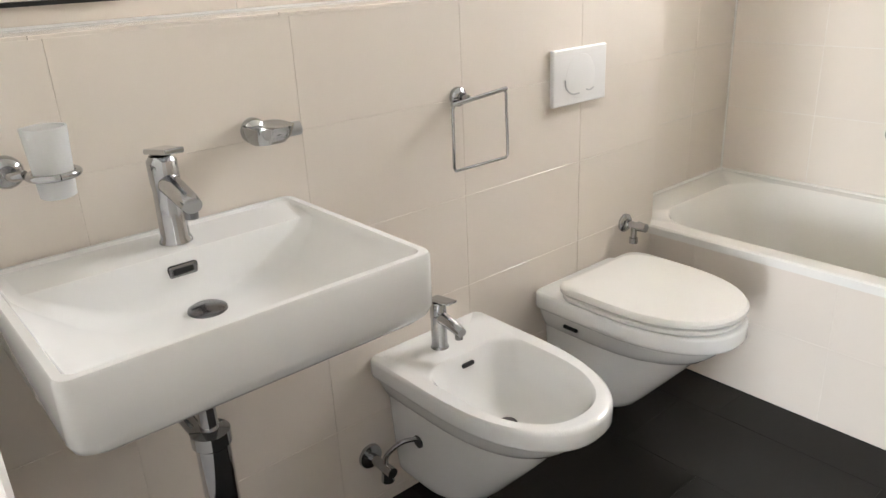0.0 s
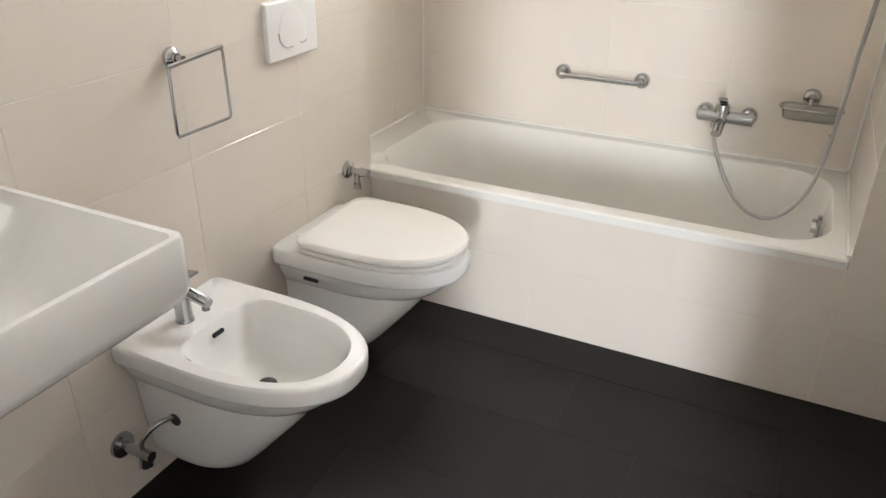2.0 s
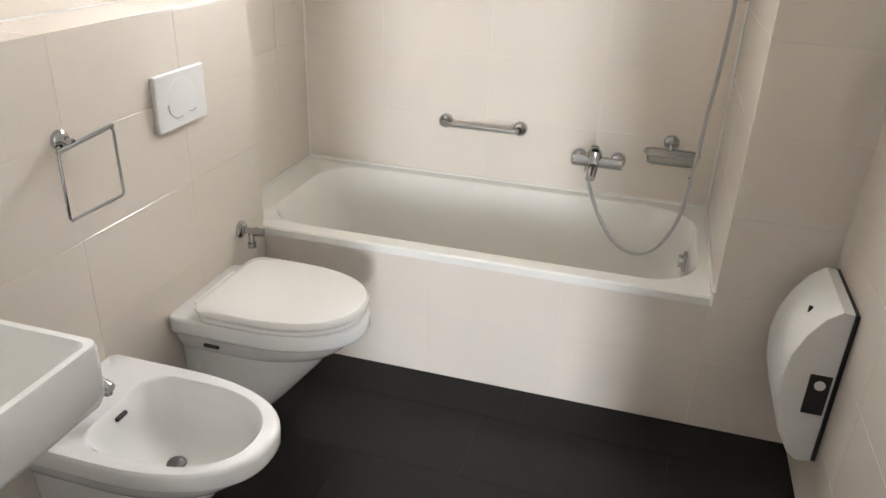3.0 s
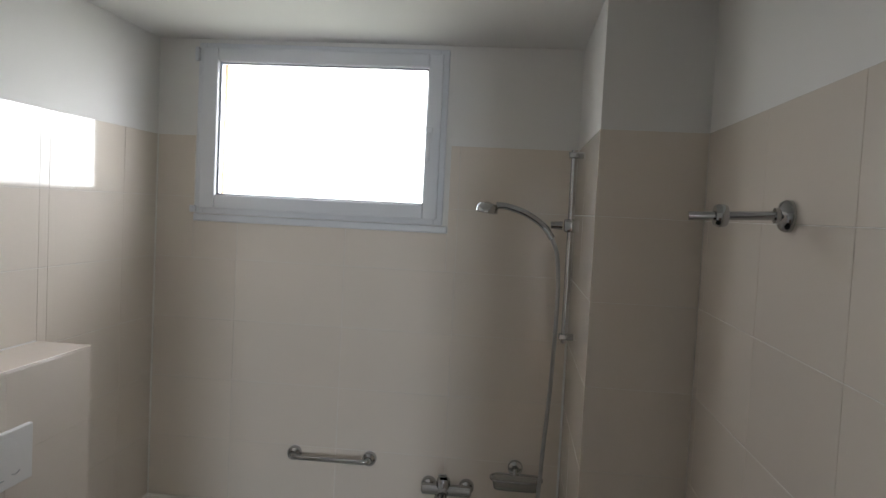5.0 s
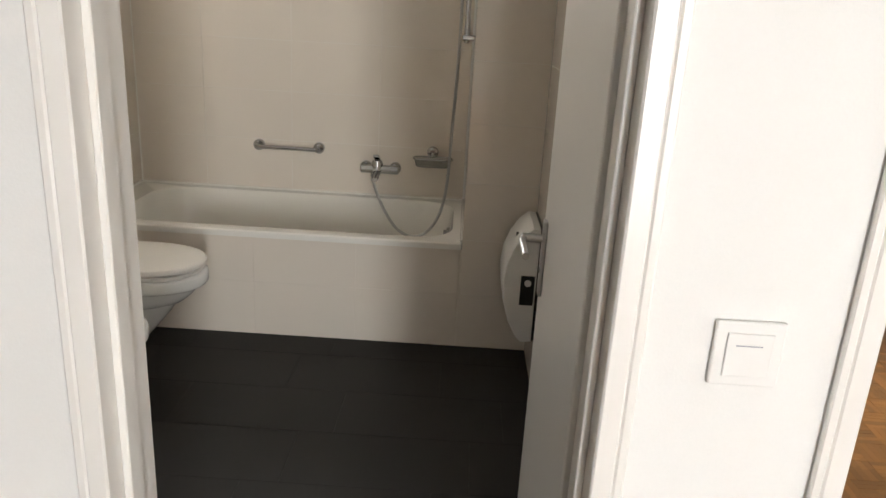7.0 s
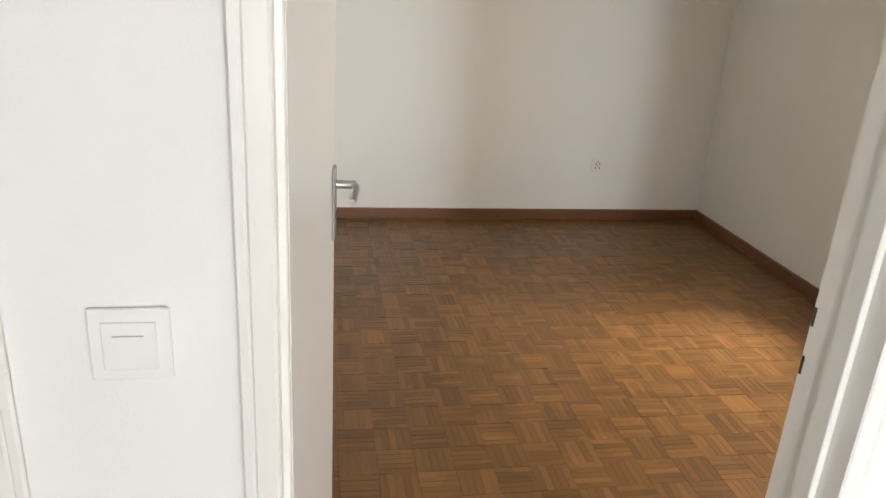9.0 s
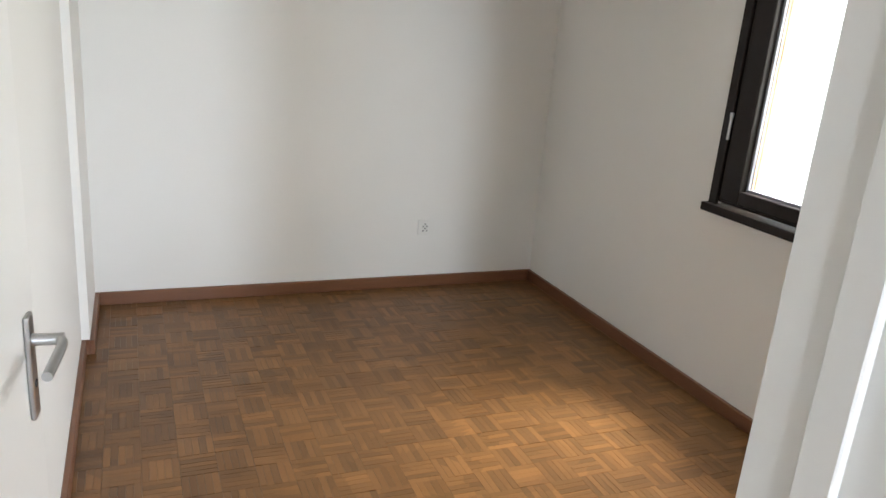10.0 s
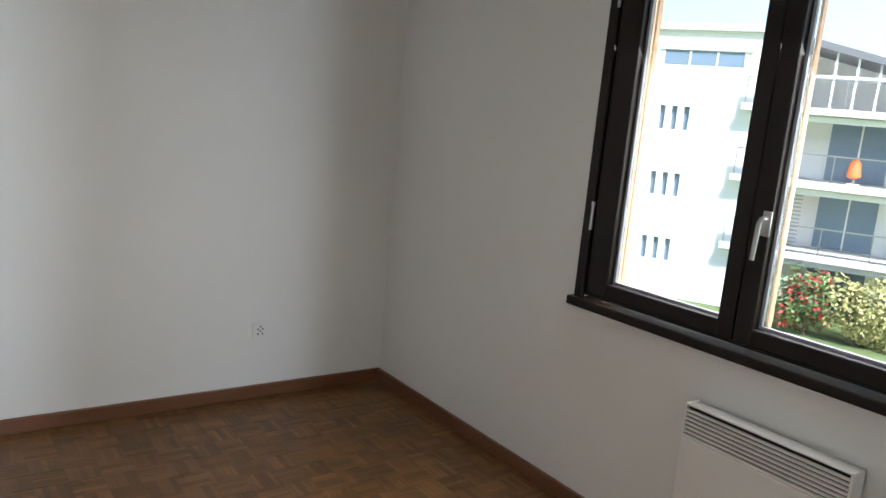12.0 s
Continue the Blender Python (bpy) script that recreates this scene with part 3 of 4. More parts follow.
def basin():
    s = thing("washbasin", (0, -1.61, 0), "white ceramic wall-hung washbasin with square outline", "washbasin")
    x1, hw, z = 0.478, 0.293, 0.905
    rings = [ring_round_rect(0.09, 0.30, -0.16, 0.16, 0.04, z - 0.165), ring_round_rect(0.03, 0.40, -0.24, 0.24, 0.05, z - 0.15), ring_round_rect(0.004, x1 - 0.02, -hw + 0.02, hw - 0.02, 0.03, z - 0.125), ring_round_rect(0.001, x1 - 0.006, -hw + 0.006, hw - 0.006, 0.026, z - 0.112),
             ring_round_rect(0.001, x1, -hw, hw, 0.024, z - 0.095), ring_round_rect(0.001, x1, -hw, hw, 0.022, z - 0.006), ring_round_rect(0.004, x1 - 0.003, -hw + 0.003, hw - 0.003, 0.02, z),
             ring_round_rect(0.012, x1 - 0.015, -hw + 0.015, hw - 0.015, 0.018, z), ring_round_rect(0.016, x1 - 0.019, -hw + 0.019, hw - 0.019, 0.016, z - 0.006),
             ring_round_rect(0.115, x1 - 0.024, -hw + 0.024, hw - 0.024, 0.02, z - 0.014), ring_round_rect(0.128, x1 - 0.03, -hw + 0.045, hw - 0.045, 0.03, z - 0.03),
             ring_round_rect(0.136, x1 - 0.045, -hw + 0.10, hw - 0.10, 0.05, z - 0.07), ring_round_rect(0.15, x1 - 0.08, -hw + 0.15, hw - 0.15, 0.06, z - 0.088), ring_round_rect(0.17, x1 - 0.20, -0.06, 0.06, 0.04, z - 0.093)]
    part("bowl", loft(rings), CERAMIC, s, "", True)
    part("overflow_slot", boxes(((0.127, -0.02, z - 0.05), (0.137, 0.02, z - 0.036), 0.005)), BLACK, s, "dark overflow slot")
    part("overflow_trim", boxes(((0.126, -0.027, z - 0.055), (0.1345, 0.027, z - 0.031), 0.0055)), DARK_CHROME, s, "chrome overflow trim")
    part("drain", lathe([(0.034, 0), (0.033, 0.004), (0.026, 0.008), (0.004, 0.010)], at=(0.215, 0.0, z - 0.093)), DARK_CHROME, s, "chrome pop-up drain", True)
    siphon = merge(lathe([(0.017, 0), (0.017, 0.17), (0.03, 0.172), (0.03, 0.19)], at=(0.215, -0.035, 0.56), n=18), lathe([(0.026, 0), (0.031, 0.01), (0.031, 0.15), (0.036, 0.155), (0.036, 0.18), (0.02, 0.185)], at=(0.215, -0.035, 0.405), n=20),
                   tube([(0.2, -0.035, 0.545), (0.12, -0.035, 0.55), (0.002, -0.035, 0.555)], 0.016, 14), lathe([(0.038, 0), (0.038, 0.008), (0.02, 0.014)], "x", (0.001, -0.035, 0.555)))
    part("siphon", siphon, CHROME, s, "chrome bottle trap", True)
    for y in (-0.075, 0.075):
        bm = merge(lathe([(0.026, 0), (0.024, 0.008), (0.012, 0.01), (0.012, 0.05)], "x", (0.001, y, 0.60), 18), lathe([(0.011, 0), (0.011, 0.05)], at=(0.05, y, 0.588), n=14), lathe([(0.018, 0), (0.015, 0.03)], "y", (0.05, y - 0.035, 0.60), 14), tube([(0.05, y, 0.63), (0.055, y * 0.7, 0.70), (0.06, y * 0.3, 0.76)], 0.005, 8, 4))
        part("angle_valve", bm, CHROME, s, "chrome angle valve", True)


def mixer(name, at, scale, label):
    """A pillar mixer: round body, spout and flat lever."""
    t = thing(name, at, label, "tap")
    k = scale
    body = merge(lathe([(0.027 * k, 0), (0.026 * k, 0.004), (0.023 * k, 0.010), (0.022 * k, 0.09 * k), (0.0235 * k, 0.098 * k), (0.0235 * k, 0.135 * k), (0.018 * k, 0.142 * k)], n=26))
    part("body", body, CHROME, t, "", True)
    turns = [2 * math.pi * i / 16 for i in range(16)]
    spout = loft([[(x * k, w * k * math.cos(a), (z + h * math.sin(a)) * k) for a in turns]
                  for x, z, w, h in ((0.0, 0.100, 0.018, 0.019), (0.045, 0.094, 0.0175, 0.017), (0.085, 0.084, 0.017, 0.015), (0.098, 0.080, 0.0155, 0.012))])
    part("spout", spout, CHROME, t, "", True)
    part("aerator", lathe([(0.011 * k, 0), (0.011 * k, 0.014)], at=(0.085 * k, 0, 0.058 * k), n=16), DARK_CHROME, t, "", True)
    bm = boxes(((-0.022 * k, -0.019 * k, 0.143 * k), (0.064 * k, 0.019 * k, 0.152 * k), 0.003))
    for v in bm.verts:
        v.co.z += max(0, v.co.x) * 0.18
        v.co.y *= 1 - max(0, v.co.x) * 2.5
    part("lever", bm, CHROME, t, "flat chrome lever")
    return t


def pan_rings(z, tip, hw):
    """The outside of a wall-hung pan from its foot to its rim band."""
    low = [(0.225, 0.106, 0.092, 0.45), (0.245, 0.114, 0.084, 0.45), (0.262, 0.118, 0.092, 0.45), (0.285, 0.122, 0.12, 0.45), (0.345, 0.128, 0.19, 0.45), (0.405, 0.132, 0.262, 0.42), (0.428, 0.135, z - 0.128, 0.42)]
    band = [(0.110, 0.047, 0.124), (0.088, 0.042, 0.118), (0.064, 0.032, 0.098), (0.044, 0.023, 0.076), (0.034, 0.018, 0.061), (0.030, 0.016, 0.056), (0.012, 0.007, 0.053), (0.004, 0.002, 0.048), (0.0, 0.0, 0.040), (0.0, 0.0, 0.009), (0.002, 0.0015, 0.004)]
    rings = [ring_d(0.001, a, b, h, p, 28, 0.012) for a, b, h, p in low]
    rings += [ring_d(0.001, tip - a, hw - b, z - h, 0.4) for a, b, h in band]
    return rings + [ring_d(0.004, tip - 0.008, hw - 0.006, z, 0.4)]


def toilet():
    t = thing("toilet", (0, -0.385, 0), "white wall-hung toilet with its lid closed", "toilet")
    part("bowl", loft(pan_rings(0.432, 0.55, 0.186)), CERAMIC, t, "", True)
    seat = [ring_d(0.09, 0.534, 0.180, 0.435, 0.36, 28, 0.05), ring_d(0.087, 0.539, 0.184, 0.440, 0.36, 28, 0.05), ring_d(0.087, 0.539, 0.184, 0.448, 0.36, 28, 0.05), ring_d(0.09, 0.535, 0.18, 0.451, 0.36, 28, 0.05)]
    part("seat", loft(seat), LID, t, "", True)
    lid = [ring_d(0.083, 0.538, 0.182, 0.454, 0.36, 28, 0.05), ring_d(0.079, 0.545, 0.188, 0.460, 0.36, 28, 0.05), ring_d(0.079, 0.545, 0.188, 0.470, 0.36, 28, 0.05), ring_d(0.086, 0.538, 0.182, 0.478, 0.36, 28, 0.05), ring_d(0.11, 0.50, 0.15, 0.484, 0.36, 28, 0.05), ring_d(0.2, 0.36, 0.06, 0.486, 0.36)]
    part("lid", loft(lid), LID, t, "cream white closed lid", True)
    part("hinge_cover", boxes(((0.045, -0.11, 0.4325), (0.092, 0.11, 0.452), 0.006)), LID, t)
    for s in (-1, 1):
        part("bolt_cap", lathe([(0.012, 0), (0.010, 0.004)], "y", (0.06, s * 0.1405 if s > 0 else s * 0.1445, 0.245), 12), PLASTIC, t)
        # black block in place of the shaded notch below the rim
        part("hole_cover", boxes(((0.10, s * 0.150, 0.338), (0.15, s * 0.166, 0.349), 0.003)), BLACK, t, "black block for the shade in the rim notch")


def bidet():
    t = thing("bidet", (0, -0.978, 0), "white wall-hung bidet with a D-shaped bowl", "bidet")
    z = 0.45
    rings = pan_rings(z, 0.562, 0.186) + [ring_d(0.05, 0.545, 0.170, z, 0.38, 28, 0.06), ring_d(0.150, 0.520, 0.146, z - 0.001, 0.40, 28, 0.06), ring_d(0.157, 0.513, 0.139, z - 0.008, 0.40, 28, 0.06), ring_d(0.168, 0.496, 0.129, z - 0.05, 0.40, 28, 0.06), ring_d(0.185, 0.47, 0.112, z - 0.095, 0.40, 28, 0.05), ring_d(0.215, 0.43, 0.082, z - 0.125, 0.4, 28, 0.04), ring_d(0.26, 0.37, 0.04, z - 0.135, 0.4, 28, 0.02)]
    part("bowl", loft(rings), CERAMIC, t, "", True)
    part("overflow_slot", boxes(((0.156, -0.019, z - 0.034), (0.169, 0.019, z - 0.023), 0.004)), BLACK, t, "dark overflow slot")
    part("drain", lathe([(0.024, 0), (0.022, 0.004), (0.008, 0.006)], at=(0.30, 0, z - 0.134)), DARK_CHROME, t, "chrome drain", True)
    part("side_hole", lathe([(0.017, 0), (0.017, 0.004)], "y", (0.115, -0.1335, 0.235), 16), BLACK, t, "dark fixing hole")
    bm = merge(lathe([(0.034, 0), (0.032, 0.008), (0.013, 0.011), (0.013, 0.06)], "x", (0.001, -0.205, 0.17), 20), lathe([(0.014, 0), (0.014, 0.045)], "x", (0.055, -0.205, 0.17), 14), lathe([(0.017, 0), (0.014, 0.028)], at=(0.075, -0.205, 0.135), n=14), tube([(0.07, -0.205, 0.18), (0.075, -0.20, 0.21), (0.10, -0.17, 0.245), (0.115, -0.12, 0.24)], 0.0065, 10, 5))
    part("angle_valve", bm, CHROME, t, "chrome angle valve with a hose", True)


basin()
mixer("basin_mixer_tap", (0.066, -1.59, 0.895), 1.12, "chrome single lever tap on the washbasin")
toilet()
bidet()
mixer("bidet_mixer_tap", (0.085, -1.0, 0.448), 0.88, "chrome single lever tap on the bidet")

# ---- bathroom fittings ----
def flush_plate():
    t = thing("flush_plate", (0, -0.392, 1.032), "white square toilet flush plate with a round button", "flush plate")
    part("plate", boxes(((0.001, -0.112, -0.075), (0.016, 0.112, 0.078), 0.004)), PLASTIC, t)
    part("button", lathe([(0.062, 0.0), (0.061, 0.0015), (0.056, 0.0022), (0.002, 0.0024)], "x", (0.015, 0.0, 0.0), 36), PLASTIC, t, "round two-part button", True)
    part("button_rim", tube([(0.0172, -0.066, -0.004), (0.0172, -0.06, -0.028), (0.0172, -0.036, -0.045), (0.0172, -0.006, -0.046)], 0.0018, 6, 4), STEEL, t, "thin grey button groove", True)
    part("button_split", tube([(0.0172, 0.024, -0.039), (0.0172, 0.04, -0.043), (0.0172, 0.056, -0.038)], 0.0018, 6, 4), STEEL, t, "", True)


def rosette(at, axis="x", r=0.024, d=0.022, sign=1):
    p = [(r, 0), (r, d * 0.35), (r * 0.85, d * 0.6), (r * 0.5, d * 0.75), (r * 0.48, d)]
    if sign < 0:
        p = [(a, -h) for a, h in p]
    return lathe(p, axis, at, 22)


def towel_ring():
    t = thing("towel_ring", (0, -0.838, 1.039), "square chrome towel ring on the tiled wall", "towel ring")
    part("rosette", rosette((0.001, 0, 0)), CHROME, t, "", True)
    part("arm", merge(tube([(0.02, 0, 0), (0.042, 0, 0)], 0.008, 12), tube([(0.045, -0.055, -0.008), (0.045, 0.125, 0.006)], 0.0055, 10)), CHROME, t, "", True)
    c = [(0.045, -0.05, -0.01), (0.047, -0.055, -0.02), (0.05, -0.06, -0.158), (0.05, -0.056, -0.166), (0.05, 0.115, -0.166), (0.05, 0.122, -0.159), (0.047, 0.122, -0.005), (0.045, 0.118, 0.004)]
    part("ring", tube(c, 0.0038, 10), CHROME, t, "", True)


def tumbler_holder():
    t = thing("tumbler_holder", (0, -1.80, 1.062), "chrome holder with a frosted glass tumbler", "tumbler holder")
    part("rosette", rosette((0.001, -0.02, 0.0), r=0.027, d=0.03), CHROME, t, "", True)
    part("arm", tube([(0.03, -0.02, 0), (0.05, -0.02, 0.0), (0.07, -0.005, 0.004)], 0.008, 12, 3), CHROME, t, "", True)
    ring = [(0.10 + 0.036 * math.cos(radians(a)), 0.03 + 0.036 * math.sin(radians(a)), 0.004) for a in range(0, 361, 15)]
    part("ring", tube(ring, 0.006, 10), CHROME, t, "", True)
    part("tumbler", lathe([(0.024, -0.045), (0.027, -0.043), (0.034, 0.066), (0.031, 0.066), (0.025, -0.038), (0.002, -0.040)], at=(0.10, 0.03, 0.012), n=28), FROST, t, "frosted glass tumbler", True)


def soap_holder():
    t = thing("soap_holder", (0, -1.36, 1.052), "small chrome soap holder on the tiled wall", "soap holder")
    part("rosette", rosette((0.001, -0.02, 0.0), r=0.026, d=0.03), CHROME, t, "", True)
    bm = loft([ring_round_rect(0.02, 0.075, -0.045, 0.02, 0.02, -0.018), ring_round_rect(0.01, 0.09, -0.05, 0.028, 0.024, -0.004), ring_round_rect(0.006, 0.098, -0.052, 0.032, 0.026, 0.016), ring_round_rect(0.012, 0.092, -0.046, 0.026, 0.024, 0.012)])
    part("cup", bm, CHROME, t, "", True)
    part("magnet", merge(lathe([(0.014, 0), (0.014, 0.026)], "y", (0.055, 0.028, 0.0), 16)), STEEL, t, "", True)


def angle_valve():
    t = thing("angle_valve", (0, -0.14, 0.531), "chrome angle valve on the wall beside the bathtub", "valve")
    part("rosette", rosette((0.001, 0, 0), r=0.030, d=0.02), CHROME, t, "", True)
    part("body", merge(tube([(0.015, 0, 0), (0.06, 0, 0)], 0.011, 12), lathe([(0.016, 0), (0.014, 0.03)], "x", (0.055, 0, 0), 14)), CHROME, t, "", True)
    part("outlet", merge(lathe([(0.010, 0), (0.010, 0.05)], at=(0.04, 0, -0.055), n=12), lathe([(0.014, 0), (0.014, 0.018)], at=(0.04, 0, -0.06), n=12)), CHROME, t, "", True)


def grab_bar():
    t = thing("grab_bar", (0, Y_BACK, 0.722), "short chrome grab bar above the bathtub", "grab bar")
    for x in (0.45, 0.762):
        part("rosette", rosette((x, -0.001, 0), "y", 0.029, 0.045, -1), CHROME, t, "", True)
    part("bar", tube([(0.45, -0.036, 0), (0.455, -0.045, -0.002), (0.475, -0.05, -0.004), (0.74, -0.05, -0.004), (0.757, -0.045, -0.002), (0.762, -0.036, 0)], 0.0105, 14), CHROME, t, "", True)


def bath_mixer():
    t = thing("bath_mixer", (1.085, Y_BACK, 0.64), "chrome wall-mounted bath mixer", "bath mixer")
    for s in (-1, 1):
        part("rosette", rosette((s * 0.076, -0.001, 0), "y", 0.031, 0.05, -1), CHROME, t, "", True)
    part("body", merge(lathe([(0.014, -0.10), (0.022, -0.094), (0.023, 0.094), (0.014, 0.10)], "x", (0, -0.06, 0), 20)), CHROME, t, "", True)
    part("control", merge(lathe([(0.026, -0.03), (0.028, 0.02), (0.024, 0.035)], at=(-0.012, -0.062, 0.012), n=22)), CHROME, t, "", True)
    bm = boxes(((-0.028, -0.13, 0.046), (0.004, -0.05, 0.06), 0.005))
    for v in bm.verts:
        v.co.z += (-0.05 - v.co.y) * 0.35
    part("lever", bm, CHROME, t, "flat chrome lever")
    part("spout", loft([[(x + w * math.cos(a), y, z + h * math.sin(a)) for a in [2 * math.pi * i / 14 for i in range(14)]] for x, y, z, w, h in ((-0.012, -0.06, -0.012, 0.02, 0.018), (-0.012, -0.12, -0.022, 0.019, 0.014), (-0.012, -0.17, -0.034, 0.018, 0.011))]), CHROME, t, "", True)
    part("outlet", lathe([(0.011, 0), (0.011, 0.03)], at=(-0.035, -0.055, -0.045), n=14), CHROME, t, "", True)


def soap_dish():
    t = thing("soap_dish", (1.352, Y_BACK, 0.726), "clear glass soap dish in a chrome holder", "soap dish")
    part("rosette", rosette((0.0, -0.001, 0.008), "y", 0.03, 0.03, -1), CHROME, t, "", True)
    part("arm", tube([(0.0, -0.022, 0.008), (0.0, -0.035, 0.002), (0.0, -0.042, -0.012)], 0.009, 10, 3), CHROME, t, "", True)
    part("rim", tube([(*p[:2], -0.012) for p in ring_round_rect(-0.095, 0.105, -0.118, -0.03, 0.038, 0)] + [(0.105, -0.068, -0.012)], 0.0042, 8), CHROME, t, "chrome rim", True)
    rings = [ring_round_rect(-0.072, 0.082, -0.098, -0.046, 0.024, -0.056), ring_round_rect(-0.082, 0.092, -0.106, -0.040, 0.030, -0.052), ring_round_rect(-0.090, 0.100, -0.113, -0.035, 0.035, -0.010),
             ring_round_rect(-0.084, 0.094, -0.108, -0.040, 0.032, -0.010), ring_round_rect(-0.076, 0.086, -0.101, -0.045, 0.026, -0.046)]
    part("dish", loft(rings), DISH_GLASS, t, "clear glass dish", True)
    part("hook", tube([(0.085, -0.115, -0.016), (0.086, -0.118, -0.06), (0.085, -0.118, -0.08), (0.078, -0.125, -0.086)], 0.004, 8, 3), CHROME, t, "", True)


def shower_set():
    t = thing("shower_rail", (X_PILLAR, 0.447, 0), "chrome shower rail on the tiled pier", "shower rail")
    part("bar", lathe([(0.0115, 1.30), (0.0115, 1.975)], at=(-0.036, 0, 0), n=16), CHROME, t, "", True)
    for z in (1.322, 1.957):
        part("bracket", boxes(((-0.056, -0.014, z - 0.011), (-0.001, 0.014, z + 0.011), 0.004)), CHROME, t)
    part("slider", merge(boxes(((-0.06, -0.02, 1.69), (-0.008, 0.018, 1.735), 0.006)), lathe([(0.012, 0), (0.015, 0.04)], "x", (-0.105, -0.004, 1.712), 16)), CHROME, t, "", True)
    h = thing("hand_shower", (1.40, 0.44, 1.71), "chrome hand shower hanging in its slider", "hand shower")
    part("handle", tube([(0.03, 0, -0.045), (0.0, 0, -0.005), (-0.06, -0.01, 0.035), (-0.13, -0.02, 0.058), (-0.17, -0.025, 0.06)], 0.012, 14, 5), CHROME, h, "", True)
    bm = lathe([(0.008, 0.022), (0.03, 0.016), (0.038, 0.004), (0.038, -0.014), (0.03, -0.018), (0.002, -0.018)], at=(0, 0, 0), n=26)
    bm.transform(pose(-0.20, -0.03, 0.05, 0, 8, 0))
    part("head", bm, CHROME, h, "", True)
    s = thing("shower_hose", (0, 0, 0), "grey metal shower hose hanging in a loop", "shower hose")
    pts = [(1.43, 0.44, 1.665), (1.452, 0.445, 1.60), (1.462, 0.46, 1.45), (1.458, 0.50, 1.15), (1.448, 0.56, 0.90), (1.44, 0.62, 0.66), (1.425, 0.62, 0.52), (1.395, 0.61, 0.42), (1.34, 0.605, 0.345), (1.27, 0.605, 0.32), (1.19, 0.615, 0.355), (1.12, 0.64, 0.445), (1.07, 0.685, 0.535), (1.05, 0.708, 0.596)]
    part("hose", tube(pts, 0.0075, 12, 12), STEEL, s, "", True)


def wall_arm():
    t = thing("towel_rail", (X_RIGHT, -0.66, 1.766), "short chrome towel arm on a round wall mount", "towel rail")
    part("rosette", rosette((-0.001, 0, 0), "x", 0.032, 0.03, -1), CHROME, t, "", True)
    part("arm", tube([(-0.02, 0, 0), (-0.19, 0.02, -0.008)], 0.009, 12), CHROME, t, "", True)
    part("collar", lathe([(0.02, -0.012), (0.023, -0.006), (0.023, 0.006), (0.02, 0.012)], "x", (-0.13, 0.012, -0.005), 18), CHROME, t, "", True)


def dispenser():
    t = thing("paper_dispenser", (X_RIGHT, -0.175, 0.455), "white plastic toilet roll dispenser on the wall", "paper dispenser")
    prof = [(-0.012, 0.165), (-0.04, 0.168), (-0.075, 0.145), (-0.11, 0.10), (-0.135, 0.045), (-0.143, -0.01), (-0.136, -0.06), (-0.11, -0.115), (-0.075, -0.155), (-0.05, -0.168), (-0.012, -0.165)]
    def lay(y, k):
        return [(-0.012 + (x + 0.012) * k, y, z * (1.22 if z > 0 else 1.64) * (0.5 + 0.5 * k)) for x, z in prof]
    part("cover", loft([lay(0.14, 0.86), lay(0.132, 1.0), lay(-0.118, 1.0), lay(-0.128, 0.96)]), PLASTIC, t, "", True)
    part("back_plate", boxes(((-0.012, -0.135, -0.26), (-0.001, 0.145, 0.2), 0.002)), BLACK, t, "dark back plate")
    part("window", boxes(((-0.072, -0.131, -0.112), (-0.018, -0.125, 0.010), 0.002)), BLACK, t, "black level window")
    part("lock", lathe([(0.014, -0.006), (0.013, 0.0)], "y", (-0.045, -0.130, -0.018), 16), PLASTIC, t, "round lock", True)
    part("keyhole", boxes(((-0.098, -0.04, 0.138), (-0.088, -0.03, 0.160), 0.002)), BLACK, t)


def mirror():
    t = thing("mirror", (X_TUB, -1.765, 1.31), "frameless wall mirror above the tiled ledge", "mirror")
    glass = material("mirror_silver", (0.9, 0.91, 0.9), 0.01, 1.0)
    part("glass", boxes(((0.002, -0.235, 0.004), (0.008, 0.235, 0.68), 0.001, 1)), glass, t)
    part("bottom_rail", boxes(((0.001, -0.235, -0.004), (0.012, 0.235, 0.004))), BLACK, t, "dark lower rail")


flush_plate()
towel_ring()
tumbler_holder()
soap_holder()
angle_valve()
grab_bar()
bath_mixer()
soap_dish()
shower_set()
wall_arm()
dispenser()
mirror()


# ---- hall and bedroom fittings ----
def light_switch():
    t = thing("light_switch", (1.882, Y_HALL, 1.035), "white flush light switch plate on the hall wall", "light switch")
    part("plate", boxes(((-0.045, -0.009, -0.045), (0.045, -0.0005, 0.045), 0.003)), PLASTIC, t)
    part("rocker", boxes(((-0.03, -0.012, -0.03), (0.03, -0.009, 0.03), 0.0015)), PLASTIC, t)
    part("mark", boxes(((-0.018, -0.0125, 0.0125), (0.016, -0.0121, 0.0142))), SEAL, t, "thin grey mark")


def socket():
    t = thing("wall_socket", (3.85, BY1, 0.362), "white wall socket low on the wall", "socket")
    part("plate", boxes(((-0.04, -0.010, -0.045), (0.04, -0.0005, 0.045), 0.003)), PLASTIC, t)
    part("insert", boxes(((-0.027, -0.013, -0.03), (0.027, -0.010, 0.03), 0.002)), PLASTIC, t)
    for x, z in ((-0.012, 0.006), (0.012, 0.006), (0.0, -0.006), (-0.012, -0.02), (0.012, -0.02), (0.0, 0.02)):
        part("pin_hole", lathe([(0.0045, -0.0005), (0.0045, 0.0)], "y", (x, -0.0131, z), 10), BLACK, t)


